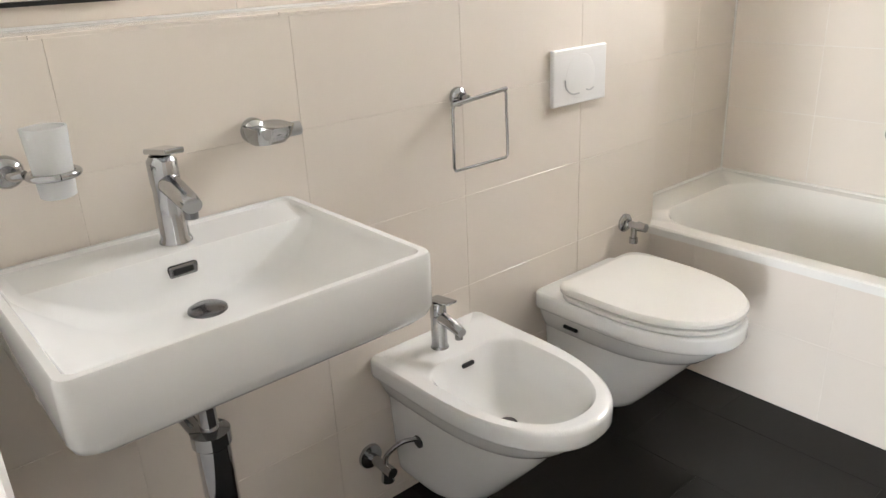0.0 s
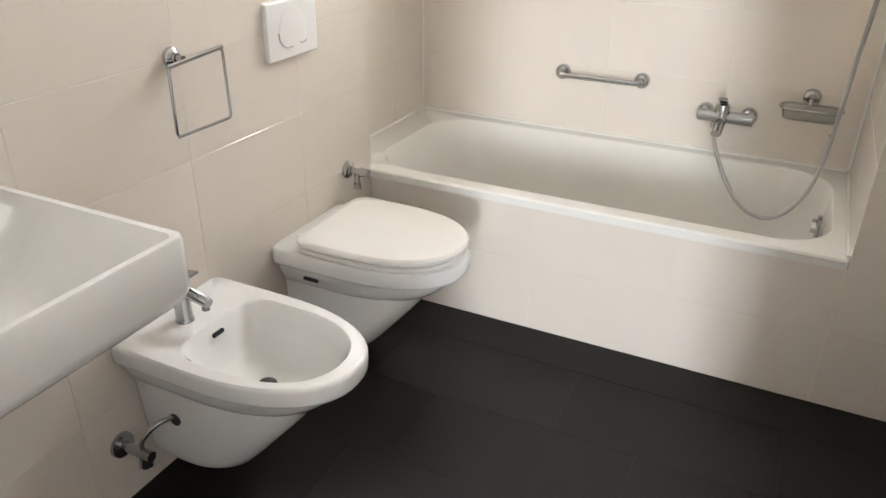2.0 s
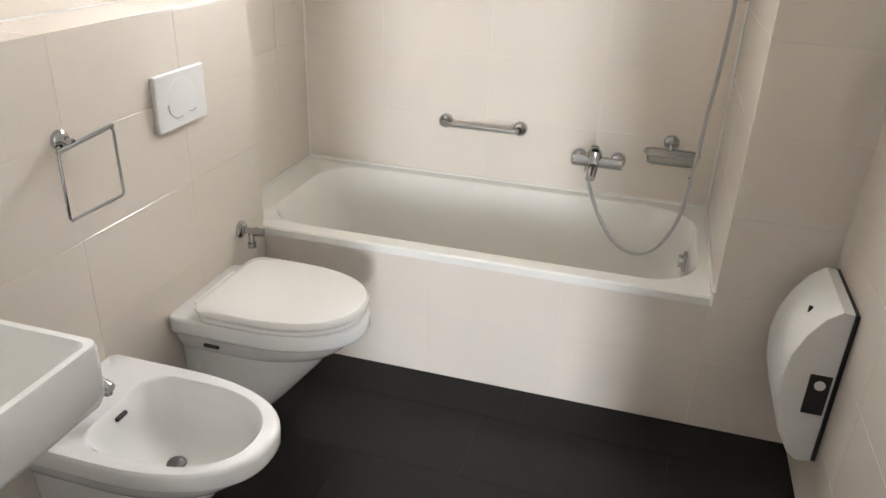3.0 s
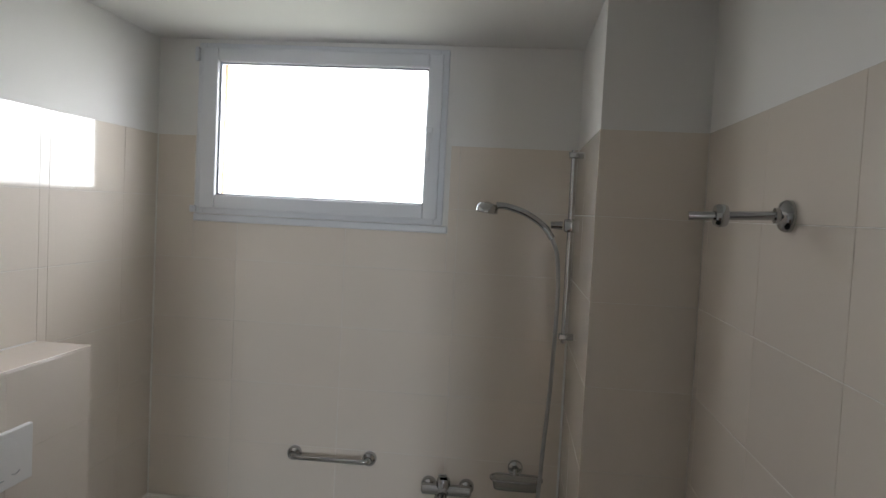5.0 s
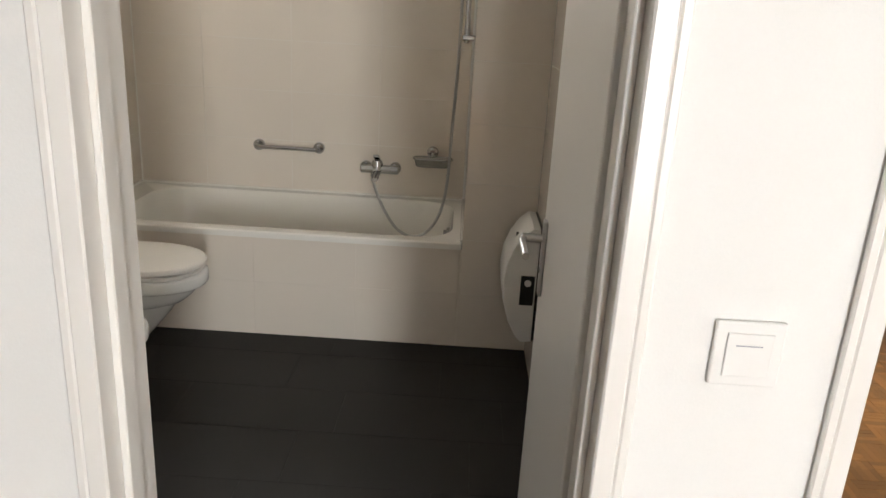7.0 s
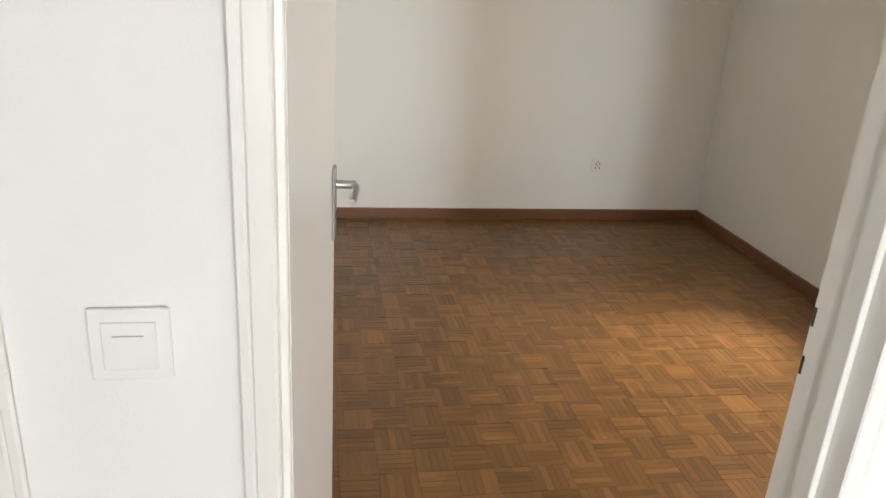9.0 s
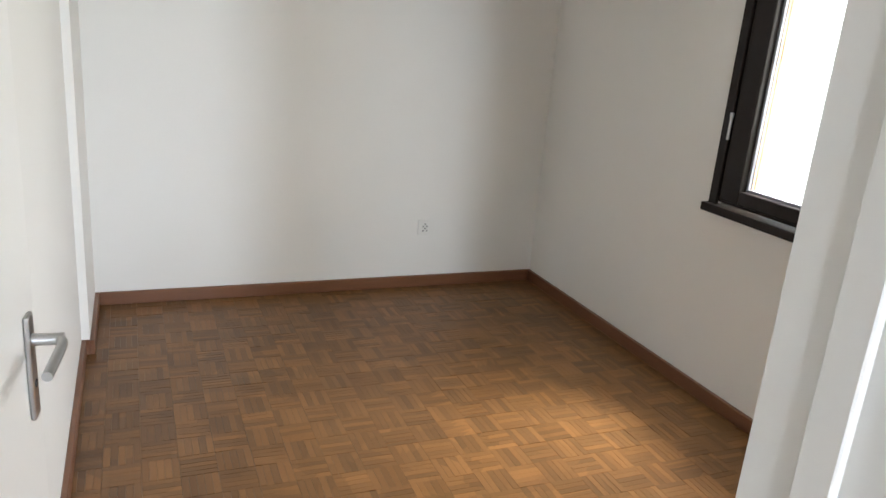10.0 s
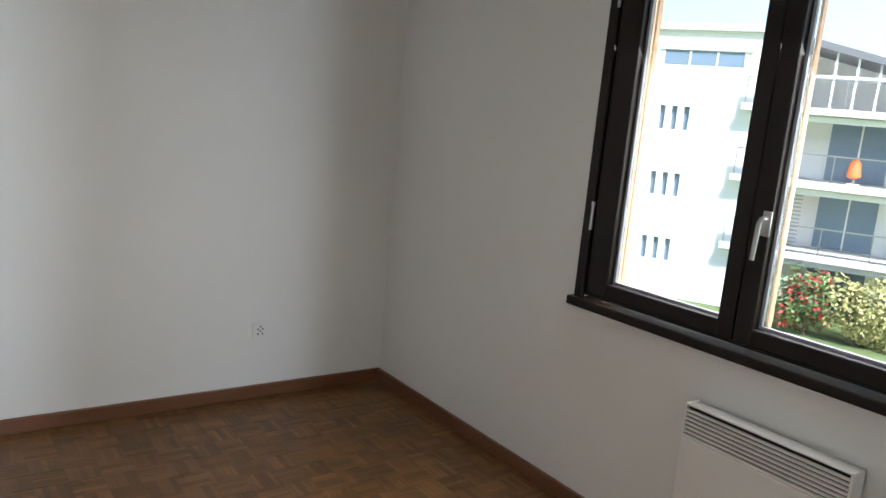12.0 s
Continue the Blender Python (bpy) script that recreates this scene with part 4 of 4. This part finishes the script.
def heater():
    t = thing("wall_heater", (BX1, -0.968, 0.0), "white electric convector with a grille along its top", "heater")
    y0, y1, z0, z1 = -0.278, 0.278, 0.225, 0.655
    bm = boxes(((-0.085, y0, z0), (-0.012, y1, z1 - 0.115), 0.006))
    part("body", bm, PLASTIC, t)
    part("back_plate", boxes(((-0.012, y0 + 0.01, z0 + 0.01), (-0.001, y1 - 0.01, z1 - 0.012))), SEAL, t)
    # black sheet that puts the shade between the slats into colour
    part("grille_back", boxes(((-0.070, y0 + 0.006, z1 - 0.115), (-0.060, y1 - 0.006, z1 - 0.012))), BLACK, t, "black sheet for the shade behind the slats")
    bm = bmesh.new()
    for a, b in (((-0.085, y0, z1 - 0.115), (-0.012, y0 + 0.008, z1)), ((-0.085, y1 - 0.008, z1 - 0.115), (-0.012, y1, z1)), ((-0.085, y0 + 0.008, z1 - 0.007), (-0.070, y1 - 0.008, z1))):
        box(bm, a, b, 0.002, 1)
    part("grille_frame", bm, PLASTIC, t)
    part("top_plate", boxes(((-0.070, y0 + 0.008, z1 - 0.012), (-0.012, y1 - 0.008, z1 - 0.006))), PLASTIC, t)
    for i in range(7):
        z = z1 - 0.110 + i * 0.0145
        bm = boxes(((-0.084, y0 + 0.008, z), (-0.077, y1 - 0.008, z + 0.0068)))
        for v in bm.verts:
            v.co.z += (v.co.x + 0.067) * 0.25
        part("slat", bm, PLASTIC, t)
    part("foot", boxes(((-0.04, y0 + 0.06, z0 - 0.002), (-0.001, y0 + 0.09, z0 + 0.01))), SEAL, t)


light_switch()
socket()
heater()


def baseboards():
    h, d = 0.067, 0.019
    b = structure("baseboard_north", boxes(((BX0 + 0.033 + d, BY1 - d, 0), (BX1 - d, BY1, h), 0.003, 1)), SKIRT, "brown stained wooden baseboard", "baseboard")
    structure("baseboard_east", boxes(((BX1 - d, Y_IN, 0), (BX1, BY1, h), 0.003, 1)), SKIRT, "brown stained wooden baseboard", "baseboard")
    structure("baseboard_west", boxes(((BX0, Y_IN + 0.02, 0), (BX0 + d, 0.80, h), 0.003, 1), ((BX0 + 0.033, 0.785, 0), (BX0 + 0.033 + d, BY1, h), 0.003, 1), ((BX0, 0.786, 0), (BX0 + 0.033, 0.7995, h), 0.002, 1)), SKIRT, "brown stained wooden baseboard", "baseboard")
    structure("baseboard_south", boxes(((BED_DOOR[1] + 0.06, Y_IN, 0), (BX1 - d, Y_IN + d, h), 0.003, 1)), SKIRT, "brown stained wooden baseboard", "baseboard")
    structure("trim_silicone", merge(tube([(X_TUB + 0.004, Y_BACK - 0.003, 0.488), (X_PILLAR - 0.004, Y_BACK - 0.003, 0.488)], 0.008, 8), tube([(X_TUB + 0.003, 0.02, 0.488), (X_TUB + 0.003, Y_BACK - 0.004, 0.488)], 0.008, 8), tube([(X_TUB + 0.002, Y_BACK - 0.002, 0.49), (X_TUB + 0.002, Y_BACK - 0.002, 2.0)], 0.004, 8), tube([(X_PILLAR - 0.003, 0.02, 0.488), (X_PILLAR - 0.003, Y_BACK - 0.004, 0.488)], 0.008, 8)), ENAMEL, "white silicone joint along the bathtub", "trim")


baseboards()


# ---- outdoors ----
GROUND_Z = -4.6
ground = bmesh.new()
N = 40
grid = [[ground.verts.new((-300 + 900 * (i / N), -450 + 900 * (j / N), GROUND_Z + 0.12 * noise.noise((i * 0.7, j * 0.7, 0)))) for j in range(N + 1)] for i in range(N + 1)]
for i in range(N):
    for j in range(N):
        ground.faces.new((grid[i][j], grid[i + 1][j], grid[i + 1][j + 1], grid[i][j + 1]))
structure("ground", ground, GRASS, "green lawn around the buildings", "ground")


def far_house():
    """White four-storey block with balconies; local x along the facade, y away from it."""
    t = thing("apartment_building", (25.9, 17.1, GROUND_Z), "white apartment building with balconies on four storeys", "building", turn=-63)
    st, x0, x1 = 2.55, -7.0, 16.0
    H = 4 * st
    HB = 3 * st
    split = 4.2
    # openings cut as recesses: wall is laid out in strips around them
    narrow = (0.35, 0.8, 1.25)
    bm = bmesh.new()
    xs = [x0] + [v for n in narrow for v in (n, n + 0.22)] + [split]
    for k in range(len(xs) - 1):
        if k % 2 == 0:
            box(bm, (xs[k], 0, 0), (xs[k + 1], 0.35, H))
        else:
            z = 0
            for s in range(3):
                a, b = s * st + 1.4, s * st + 2.3
                box(bm, (xs[k], 0, z), (xs[k + 1], 0.35, a))
                z = b
            box(bm, (xs[k], 0, z), (xs[k + 1], 0.35, H))
    box(bm, (x0, 0.35, 0), (split, 9, H))
    box(bm, (split, 1.9, 0), (x1, 9, HB + 0.1))
    part("wall", bm, RENDER_WHITE, t)
    for s in range(3):
        for n in narrow:
            win = part("window", boxes(((n, 0.22, s * st + 1.4), (n + 0.22, 0.30, s * st + 2.3))), DARK_PANE, t)
    part("roof", boxes(((x0 - 0.2, -0.2, H), (split + 0.2, 9.2, H + 0.25))), CONCRETE, t)
    # top storey set back
    part("attic_wall", boxes(((split, 3.2, HB + 0.1), (x1 - 1, 9, HB + 2.3))), RENDER_WHITE, t)
    part("attic_window", boxes(((0.2, -0.02, H - 1.25), (3.2, 0.05, H - 0.75))), DARK_PANE, t)
    for k in range(4):
        part("attic_mullion", boxes(((0.2 + k * 0.98, -0.06, H - 1.27), (0.27 + k * 0.98, -0.021, H - 0.73))), RENDER_WHITE, t)
    part("attic_window_lintel", boxes(((0.1, -0.1, H - 0.72), (3.4, 0.0, H - 0.5))), CONCRETE, t)
    bm = boxes(((split + 0.3, 0.2, HB + 2.4), (split + 5.8, 6, HB + 2.65)))
    for v in bm.verts:
        v.co.z -= max(0, v.co.x - split - 0.3) * 0.25
    part("attic_roof", bm, GREY_ROOF, t)
    for k in range(5):
        part("pergola_post", boxes(((split + 1.2 + k * 0.7, 0.4, HB), (split + 1.28 + k * 0.7, 0.48, HB + 2.2 - k * 0.17))), RENDER_WHITE, t)
    part("pergola_rail", boxes(((split + 1.0, 0.38, HB + 1.1), (split + 5.0, 0.5, HB + 1.2))), RENDER_WHITE, t)
    for s in range(4):
        z = s * st
        if s:
            slab = part("balcony", boxes(((split - 0.9, -0.6, z - 0.25), (x1, 1.9, z), 0.03)), CONCRETE, t, "pale balcony slab with a glass railing")
            rail = part("railing", merge(boxes(((split - 0.8, -0.52, z + 0.93), (x1, -0.47, z + 0.98))), *[boxes(((split - 0.8 + k * 1.6, -0.51, z), (split - 0.76 + k * 1.6, -0.48, z + 0.95))) for k in range(11)]), STEEL, slab)
            glass = part("railing_glass", boxes(((split - 0.75, -0.5, z + 0.08), (x1, -0.49, z + 0.9))), PANE, slab)
            part("awning_box", boxes(((split + 0.8, -0.35, z - 0.48), (split + 4.9, -0.05, z - 0.26), 0.03)), RENDER_WHITE, t, "white awning cassette")
        for a, b, m in ((split + 0.6, split + 1.6, BLIND if s % 2 else RENDER_WHITE), (split + 2.1, split + 4.2, DARK_PANE), (split + 4.6, split + 5.6, BLIND), (split + 6.4, split + 9.2, DARK_PANE)) if s < 3 else ():
            if m == BLIND:
                blind = part("blind", boxes(((a, 1.86, z + 0.1), (b, 1.9, z + 2.25))), BLIND, t)
                for k in range(14):
                    part("slat", boxes(((a, 1.83, z + 0.14 + k * 0.15), (b, 1.858, z + 0.24 + k * 0.15))), RENDER_WHITE, blind)
            else:
                w = part("balcony_door", boxes(((a, 1.84, z + 0.05), (b, 1.9, z + 2.25))), m, t)
                for x in (a, (a + b) / 2, b - 0.06):
                    part("mullion", boxes(((x, 1.80, z + 0.05), (x + 0.06, 1.838, z + 2.25))), RENDER_WHITE, w)
    chair = thing("parasol", (0, 0, 0), "folded orange parasol on a balcony", "parasol")
    chair.matrix_basis = t.matrix_basis @ pose(split + 3.1, 0.6, 2 * st)
    part("canopy", lathe([(0.04, 0.95), (0.18, 0.8), (0.25, 0.3), (0.08, 0.22)], n=14), ORANGE, chair, "orange fabric", True)
    part("pole", lathe([(0.025, 0.0), (0.025, 1.0)], n=10), STEEL, chair)
    part("foot", lathe([(0.25, 0.0), (0.22, 0.06)], n=14), CONCRETE, chair)
    pot = thing("flower_box", (0, 0, 0), "red flower box on a balcony floor", "flower box")
    pot.matrix_basis = t.matrix_basis @ pose(split + 0.5, 0.2, st)
    part("box", boxes(((-0.35, -0.15, 0), (0.35, 0.15, 0.5), 0.03)), RED, pot)
    part("rim", boxes(((-0.38, -0.18, 0.5), (0.38, 0.18, 0.55), 0.01)), RED, pot)


far_house()


def shrub(name, at, size, mat, label, count, seed, blossoms=0):
    """Stems and a loose crown of small leaves."""
    rng = random.Random(seed)
    t = thing(name, at, label, "shrub")
    stems = []
    for k in range(6):
        a = rng.uniform(0, 6.28)
        e = Vector((math.cos(a) * size[0] * 0.5, math.sin(a) * size[1] * 0.5, size[2] * 0.75))
        stems.append(tube([(0, 0, -0.1), tuple(e * 0.4 + Vector((0, 0, 0.15))), tuple(e)], 0.035, 6, 4))
    part("stems", merge(*stems), BARK, t, "", True)
    lobes = [(Vector((rng.uniform(-0.6, 0.6) * size[0], rng.uniform(-0.6, 0.6) * size[1], rng.uniform(0.3, 0.8) * size[2])), rng.uniform(0.3, 0.55)) for _ in range(12)]

    def leaves(n, s):
        verts, faces = [], []
        for _ in range(n):
            c, r = rng.choice(lobes)
            d = Vector((rng.gauss(0, 1), rng.gauss(0, 1), rng.gauss(0, 1))).normalized()
            p = c + Vector((d.x * size[0], d.y * size[1], d.z * size[2])) * r * rng.uniform(0.75, 1.05)
            p.z = max(p.z, 0.05)
            u = Vector((rng.gauss(0, 1), rng.gauss(0, 1), rng.gauss(0, 0.6))).normalized()
            v = u.cross(d + Vector((0.01, 0, 0))).normalized()
            k = s * rng.uniform(0.6, 1.3)
            b = len(verts)
            verts += [p - u * k, p + v * k * 0.5 + d * k * 0.15, p + u * k, p - v * k * 0.5 + d * k * 0.15]
            faces.append((b, b + 1, b + 2, b + 3))
        return verts, faces
    for nm, n, m, s in (("crown", count, mat, 0.085), ("blossom", blossoms, BLOSSOM, 0.10)):
        if n:
            me = bpy.data.meshes.new(nm)
            v, f = leaves(n, s)
            me.from_pydata([tuple(q) for q in v], [], f)
            me.materials.append(m)
            o = new(nm, me)
            o.parent = t


gz = GROUND_Z
shrub("flowering_shrub", (27.1, 10.3, gz), (1.0, 1.0, 1.9), LEAF, "green shrub with red blossoms on the lawn", 3000, 3, 700)
shrub("shrub", (27.5, 8.8, gz), (1.1, 1.1, 1.9), LEAF_YELLOW, "yellow-green rounded shrub on the lawn", 4500, 4)
shrub("shrub", (26.6, 11.6, gz), (0.9, 0.9, 2.0), LEAF_PALE, "pale grey-green shrub beside the building", 2600, 5)
shrub("shrub", (28.3, 7.3, gz), (1.2, 1.2, 2.0), LEAF_YELLOW, "yellow-green shrub on the lawn", 3500, 6)
shrub("shrub", (27.9, 12.9, gz), (0.5, 0.5, 0.7), LEAF, "low green shrub against the facade", 900, 7)
# glowing board that whitens the view and hides the horizon behind the bath window
glow = bpy.data.materials.new("glowing_haze_board")
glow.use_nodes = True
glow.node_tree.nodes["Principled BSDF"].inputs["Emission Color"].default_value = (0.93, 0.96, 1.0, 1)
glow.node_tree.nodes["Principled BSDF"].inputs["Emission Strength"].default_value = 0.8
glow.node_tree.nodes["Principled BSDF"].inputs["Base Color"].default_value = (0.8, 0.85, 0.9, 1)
structure("backdrop", boxes(((-160, 180, GROUND_Z - 1), (160, 182, 70))), glow, "glowing board standing in for bright hazy distance", "backdrop")
for k, (x, y) in enumerate(((30, 40), (8, 60), (-14, 55), (-3, 70), (18, 66))):
    shrub("far_tree", (x, y, gz), (4.5, 4.5, 8.5 - k % 3), LEAF, "distant leafy green tree", 2500, 20 + k)

# ---- wall tiles, floor tiles and parquet ----
slabs = {}


def slab_mesh(name, w, h, d, c, mat):
    key = (name, round(w, 4), round(h, 4))
    if key not in slabs:
        me = bpy.data.meshes.new(name)
        a, b = w / 2, h / 2
        v = [(x * a, y * b, 0) for x, y in ((-1, -1), (1, -1), (1, 1), (-1, 1))] + [(x * a, y * b, d - c) for x, y in ((-1, -1), (1, -1), (1, 1), (-1, 1))] + [(x * (a - c), y * (b - c), d) for x, y in ((-1, -1), (1, -1), (1, 1), (-1, 1))]
        f = [(8, 9, 10, 11)] + [(i, (i + 1) % 4, 4 + (i + 1) % 4, 4 + i) for i in range(4)] + [(4 + i, 4 + (i + 1) % 4, 8 + (i + 1) % 4, 8 + i) for i in range(4)]
        me.from_pydata(v, [], f)
        me.materials.append(mat)
        slabs[key] = me
    return slabs[key]


def cuts(lo, hi, start, step):
    marks = [lo]
    k = math.floor((lo - start) / step)
    while True:
        p = start + k * step
        k += 1
        if p >= hi - 0.004:
            break
        if p > lo + 0.004:
            marks.append(p)
    return marks + [hi]


rng_tile = random.Random(7)


def tile_field(parent, origin, u, v, u_range, v_range, u_start, u_step, v_start, v_step, mat=None, hole=None, gap=0.0011, name="tile", depth=0.008, shift=None):
    """Tiles over a rectangle of a plane, cut at its borders and round one hole."""
    u, v, o = Vector(u), Vector(v), Vector(origin)
    n = u.cross(v)
    turn = Matrix((u, v, n)).transposed()
    host = bpy.data.objects[parent]
    vs = cuts(*v_range, v_start, v_step)
    for row, (b0, b1) in enumerate(zip(vs, vs[1:])):
        us = cuts(*u_range, u_start + (shift(row) if shift else 0), u_step)
        for a0, a1 in zip(us, us[1:]):
            pieces = [(a0, a1, b0, b1)]
            if hole and a0 < hole[1] and a1 > hole[0] and b0 < hole[3] and b1 > hole[2]:
                pieces = []
                if a0 < hole[0]:
                    pieces.append((a0, hole[0], b0, b1))
                if a1 > hole[1]:
                    pieces.append((hole[1], a1, b0, b1))
                if b0 < hole[2]:
                    pieces.append((max(a0, hole[0]), min(a1, hole[1]), b0, hole[2]))
            for p0, p1, q0, q1 in pieces:
                if p1 - p0 < 0.012 or q1 - q0 < 0.012:
                    continue
                ob = new(name, slab_mesh(name, p1 - p0 - gap, q1 - q0 - gap, depth, 0.0008, mat or TILE))
                m = turn.to_4x4()
                m.translation = o + u * (p0 + p1) / 2 + v * (q0 + q1) / 2 - n * depth
                ob.matrix_basis = m @ pose(0, 0, 0, rng_tile.gauss(0, 0.06), rng_tile.gauss(0, 0.05), 0)
                ob.parent = host


X, Y, Z = (1, 0, 0), (0, 1, 0), (0, 0, 1)
mX, mY = (-1, 0, 0), (0, -1, 0)
# west wall above the ledge and beside the tub (faces +x)
tile_field("wall_west", (X_TUB, 0, 0), Y, Z, (Y_IN, 0.012), (1.272, TILE_H), 0.06, 0.45, 1.0, 0.25)
tile_field("wall_west", (X_TUB, 0, 0), Y, Z, (0.012, Y_BACK), (0.46, TILE_H), 0.06, 0.45, 0, 0.25)
tile_field("wall_prewall", (0, 0, 0), Y, Z, (Y_IN, 0.012), (0, 1.262), 0.08, 0.45, 0.033, 0.25)
tile_field("wall_prewall", (0, 0, 1.268), X, Y, (X_TUB, 0), (Y_IN, 0.018), -0.5, 0.6, 0.06, 0.45)
tile_field("wall_prewall", (0, 0.018, 0), mX, Z, (0, 0.18), (0.49, 1.262), 0, 0.45, 0, 0.25)
tile_field("wall_north", (0, Y_BACK, 0), X, Z, (X_TUB, X_PILLAR), (0.46, TILE_H), 0.17, 0.45, 0, 0.25, hole=(-0.018, 1.032, 1.652, 2.4))
tile_field("wall_pillar", (X_PILLAR, 0, 0), mY, Z, (-Y_BACK, -0.01), (0.46, TILE_H), -0.40, 0.45, 0, 0.25)
tile_field("wall_bath_apron", (0, 0.01, 0), X, Z, (0, X_PILLAR), (0, 0.455), 0.17, 0.45, 0, 0.25)
tile_field("wall_pillar", (0, 0.01, 0), X, Z, (X_PILLAR, X_RIGHT), (0, TILE_H), 0.17, 0.45, 0, 0.25)
tile_field("wall_partition", (X_RIGHT, 0, 0), mY, Z, (-0.01, -Y_IN), (0, TILE_H), 0.04, 0.45, 0, 0.25)
tile_field("floor_bathroom", (0, 0, 0), X, Y, (0, X_RIGHT), (Y_IN - 0.08, 0.01), 0.27, 0.6, -0.165, 0.3, DARK_TILE, name="floor_tile", shift=lambda r: 0.12 * (r % 3))


def parquet():
    """Mosaic parquet: squares of five oak fingers, turned in alternation."""
    blk, host = 0.12, bpy.data.objects["floor_bedroom"]
    fw = blk / 5
    verts, faces = [], []
    near = (2.30, 3.16, -2.02, -1.14)
    rng = random.Random(11)

    def finger(cx, cy, along_x, lean):
        w, h = (blk - 0.0002, fw - 0.0002) if along_x else (fw - 0.0002, blk - 0.0002)
        dz = rng.uniform(0, 0.0004)
        if near[0] < cx < near[1] and near[2] < cy < near[3]:
            ob = new("parquet_finger", slab_mesh("parquet_finger", w, h, 0.008, 0.0003, OAK))
            ob.matrix_basis = pose(cx, cy, -0.008 + dz, lean[0] + rng.gauss(0, 0.2), lean[1] + rng.gauss(0, 0.2), 0)
            ob.parent = host
            return
        b = len(verts)
        x0, x1, y0, y1, c = cx - w / 2, cx + w / 2, cy - h / 2, cy + h / 2, 0.0003
        tx, ty = -radians(lean[1] + rng.gauss(0, 0.2)), radians(lean[0] + rng.gauss(0, 0.2))
        verts.extend([(x0, y0, -0.008), (x1, y0, -0.008), (x1, y1, -0.008), (x0, y1, -0.008)])
        verts.extend([(x, y, dz + (x - cx) * tx + (y - cy) * ty) for x, y in ((x0 + c, y0 + c), (x1 - c, y0 + c), (x1 - c, y1 - c), (x0 + c, y1 - c))])
        faces.append((b + 4, b + 5, b + 6, b + 7))
        for i in range(4):
            j = (i + 1) % 4
            faces.append((b + i, b + j, b + 4 + j, b + 4 + i))
    for rx0, rx1, ry0, ry1 in ((BX0 - 0.05, BX1 + 0.08, Y_IN - 0.08, BY1 + 0.1), (0.25, HX1, -4.8, Y_IN - 0.08)):
        for i in range(math.floor(rx0 / blk), math.ceil(rx1 / blk)):
            for j in range(math.floor(ry0 / blk), math.ceil(ry1 / blk)):
                lean = (rng.gauss(0, 0.5), rng.gauss(0, 0.5))
                for k in range(5):
                    flat = (i + j) % 2 == 0
                    cx = (i + 0.5) * blk if flat else i * blk + (k + 0.5) * fw
                    cy = j * blk + (k + 0.5) * fw if flat else (j + 0.5) * blk
                    if rx0 - 0.01 < cx < rx1 and ry0 <= cy < ry1:
                        finger(cx, cy, flat, lean)
    me = bpy.data.meshes.new("parquet_field")
    me.from_pydata(verts, [], faces)
    me.materials.append(OAK_REST)
    ob = tagged(new("parquet_field", me), kind="stuff")
    ob.parent = host


parquet()
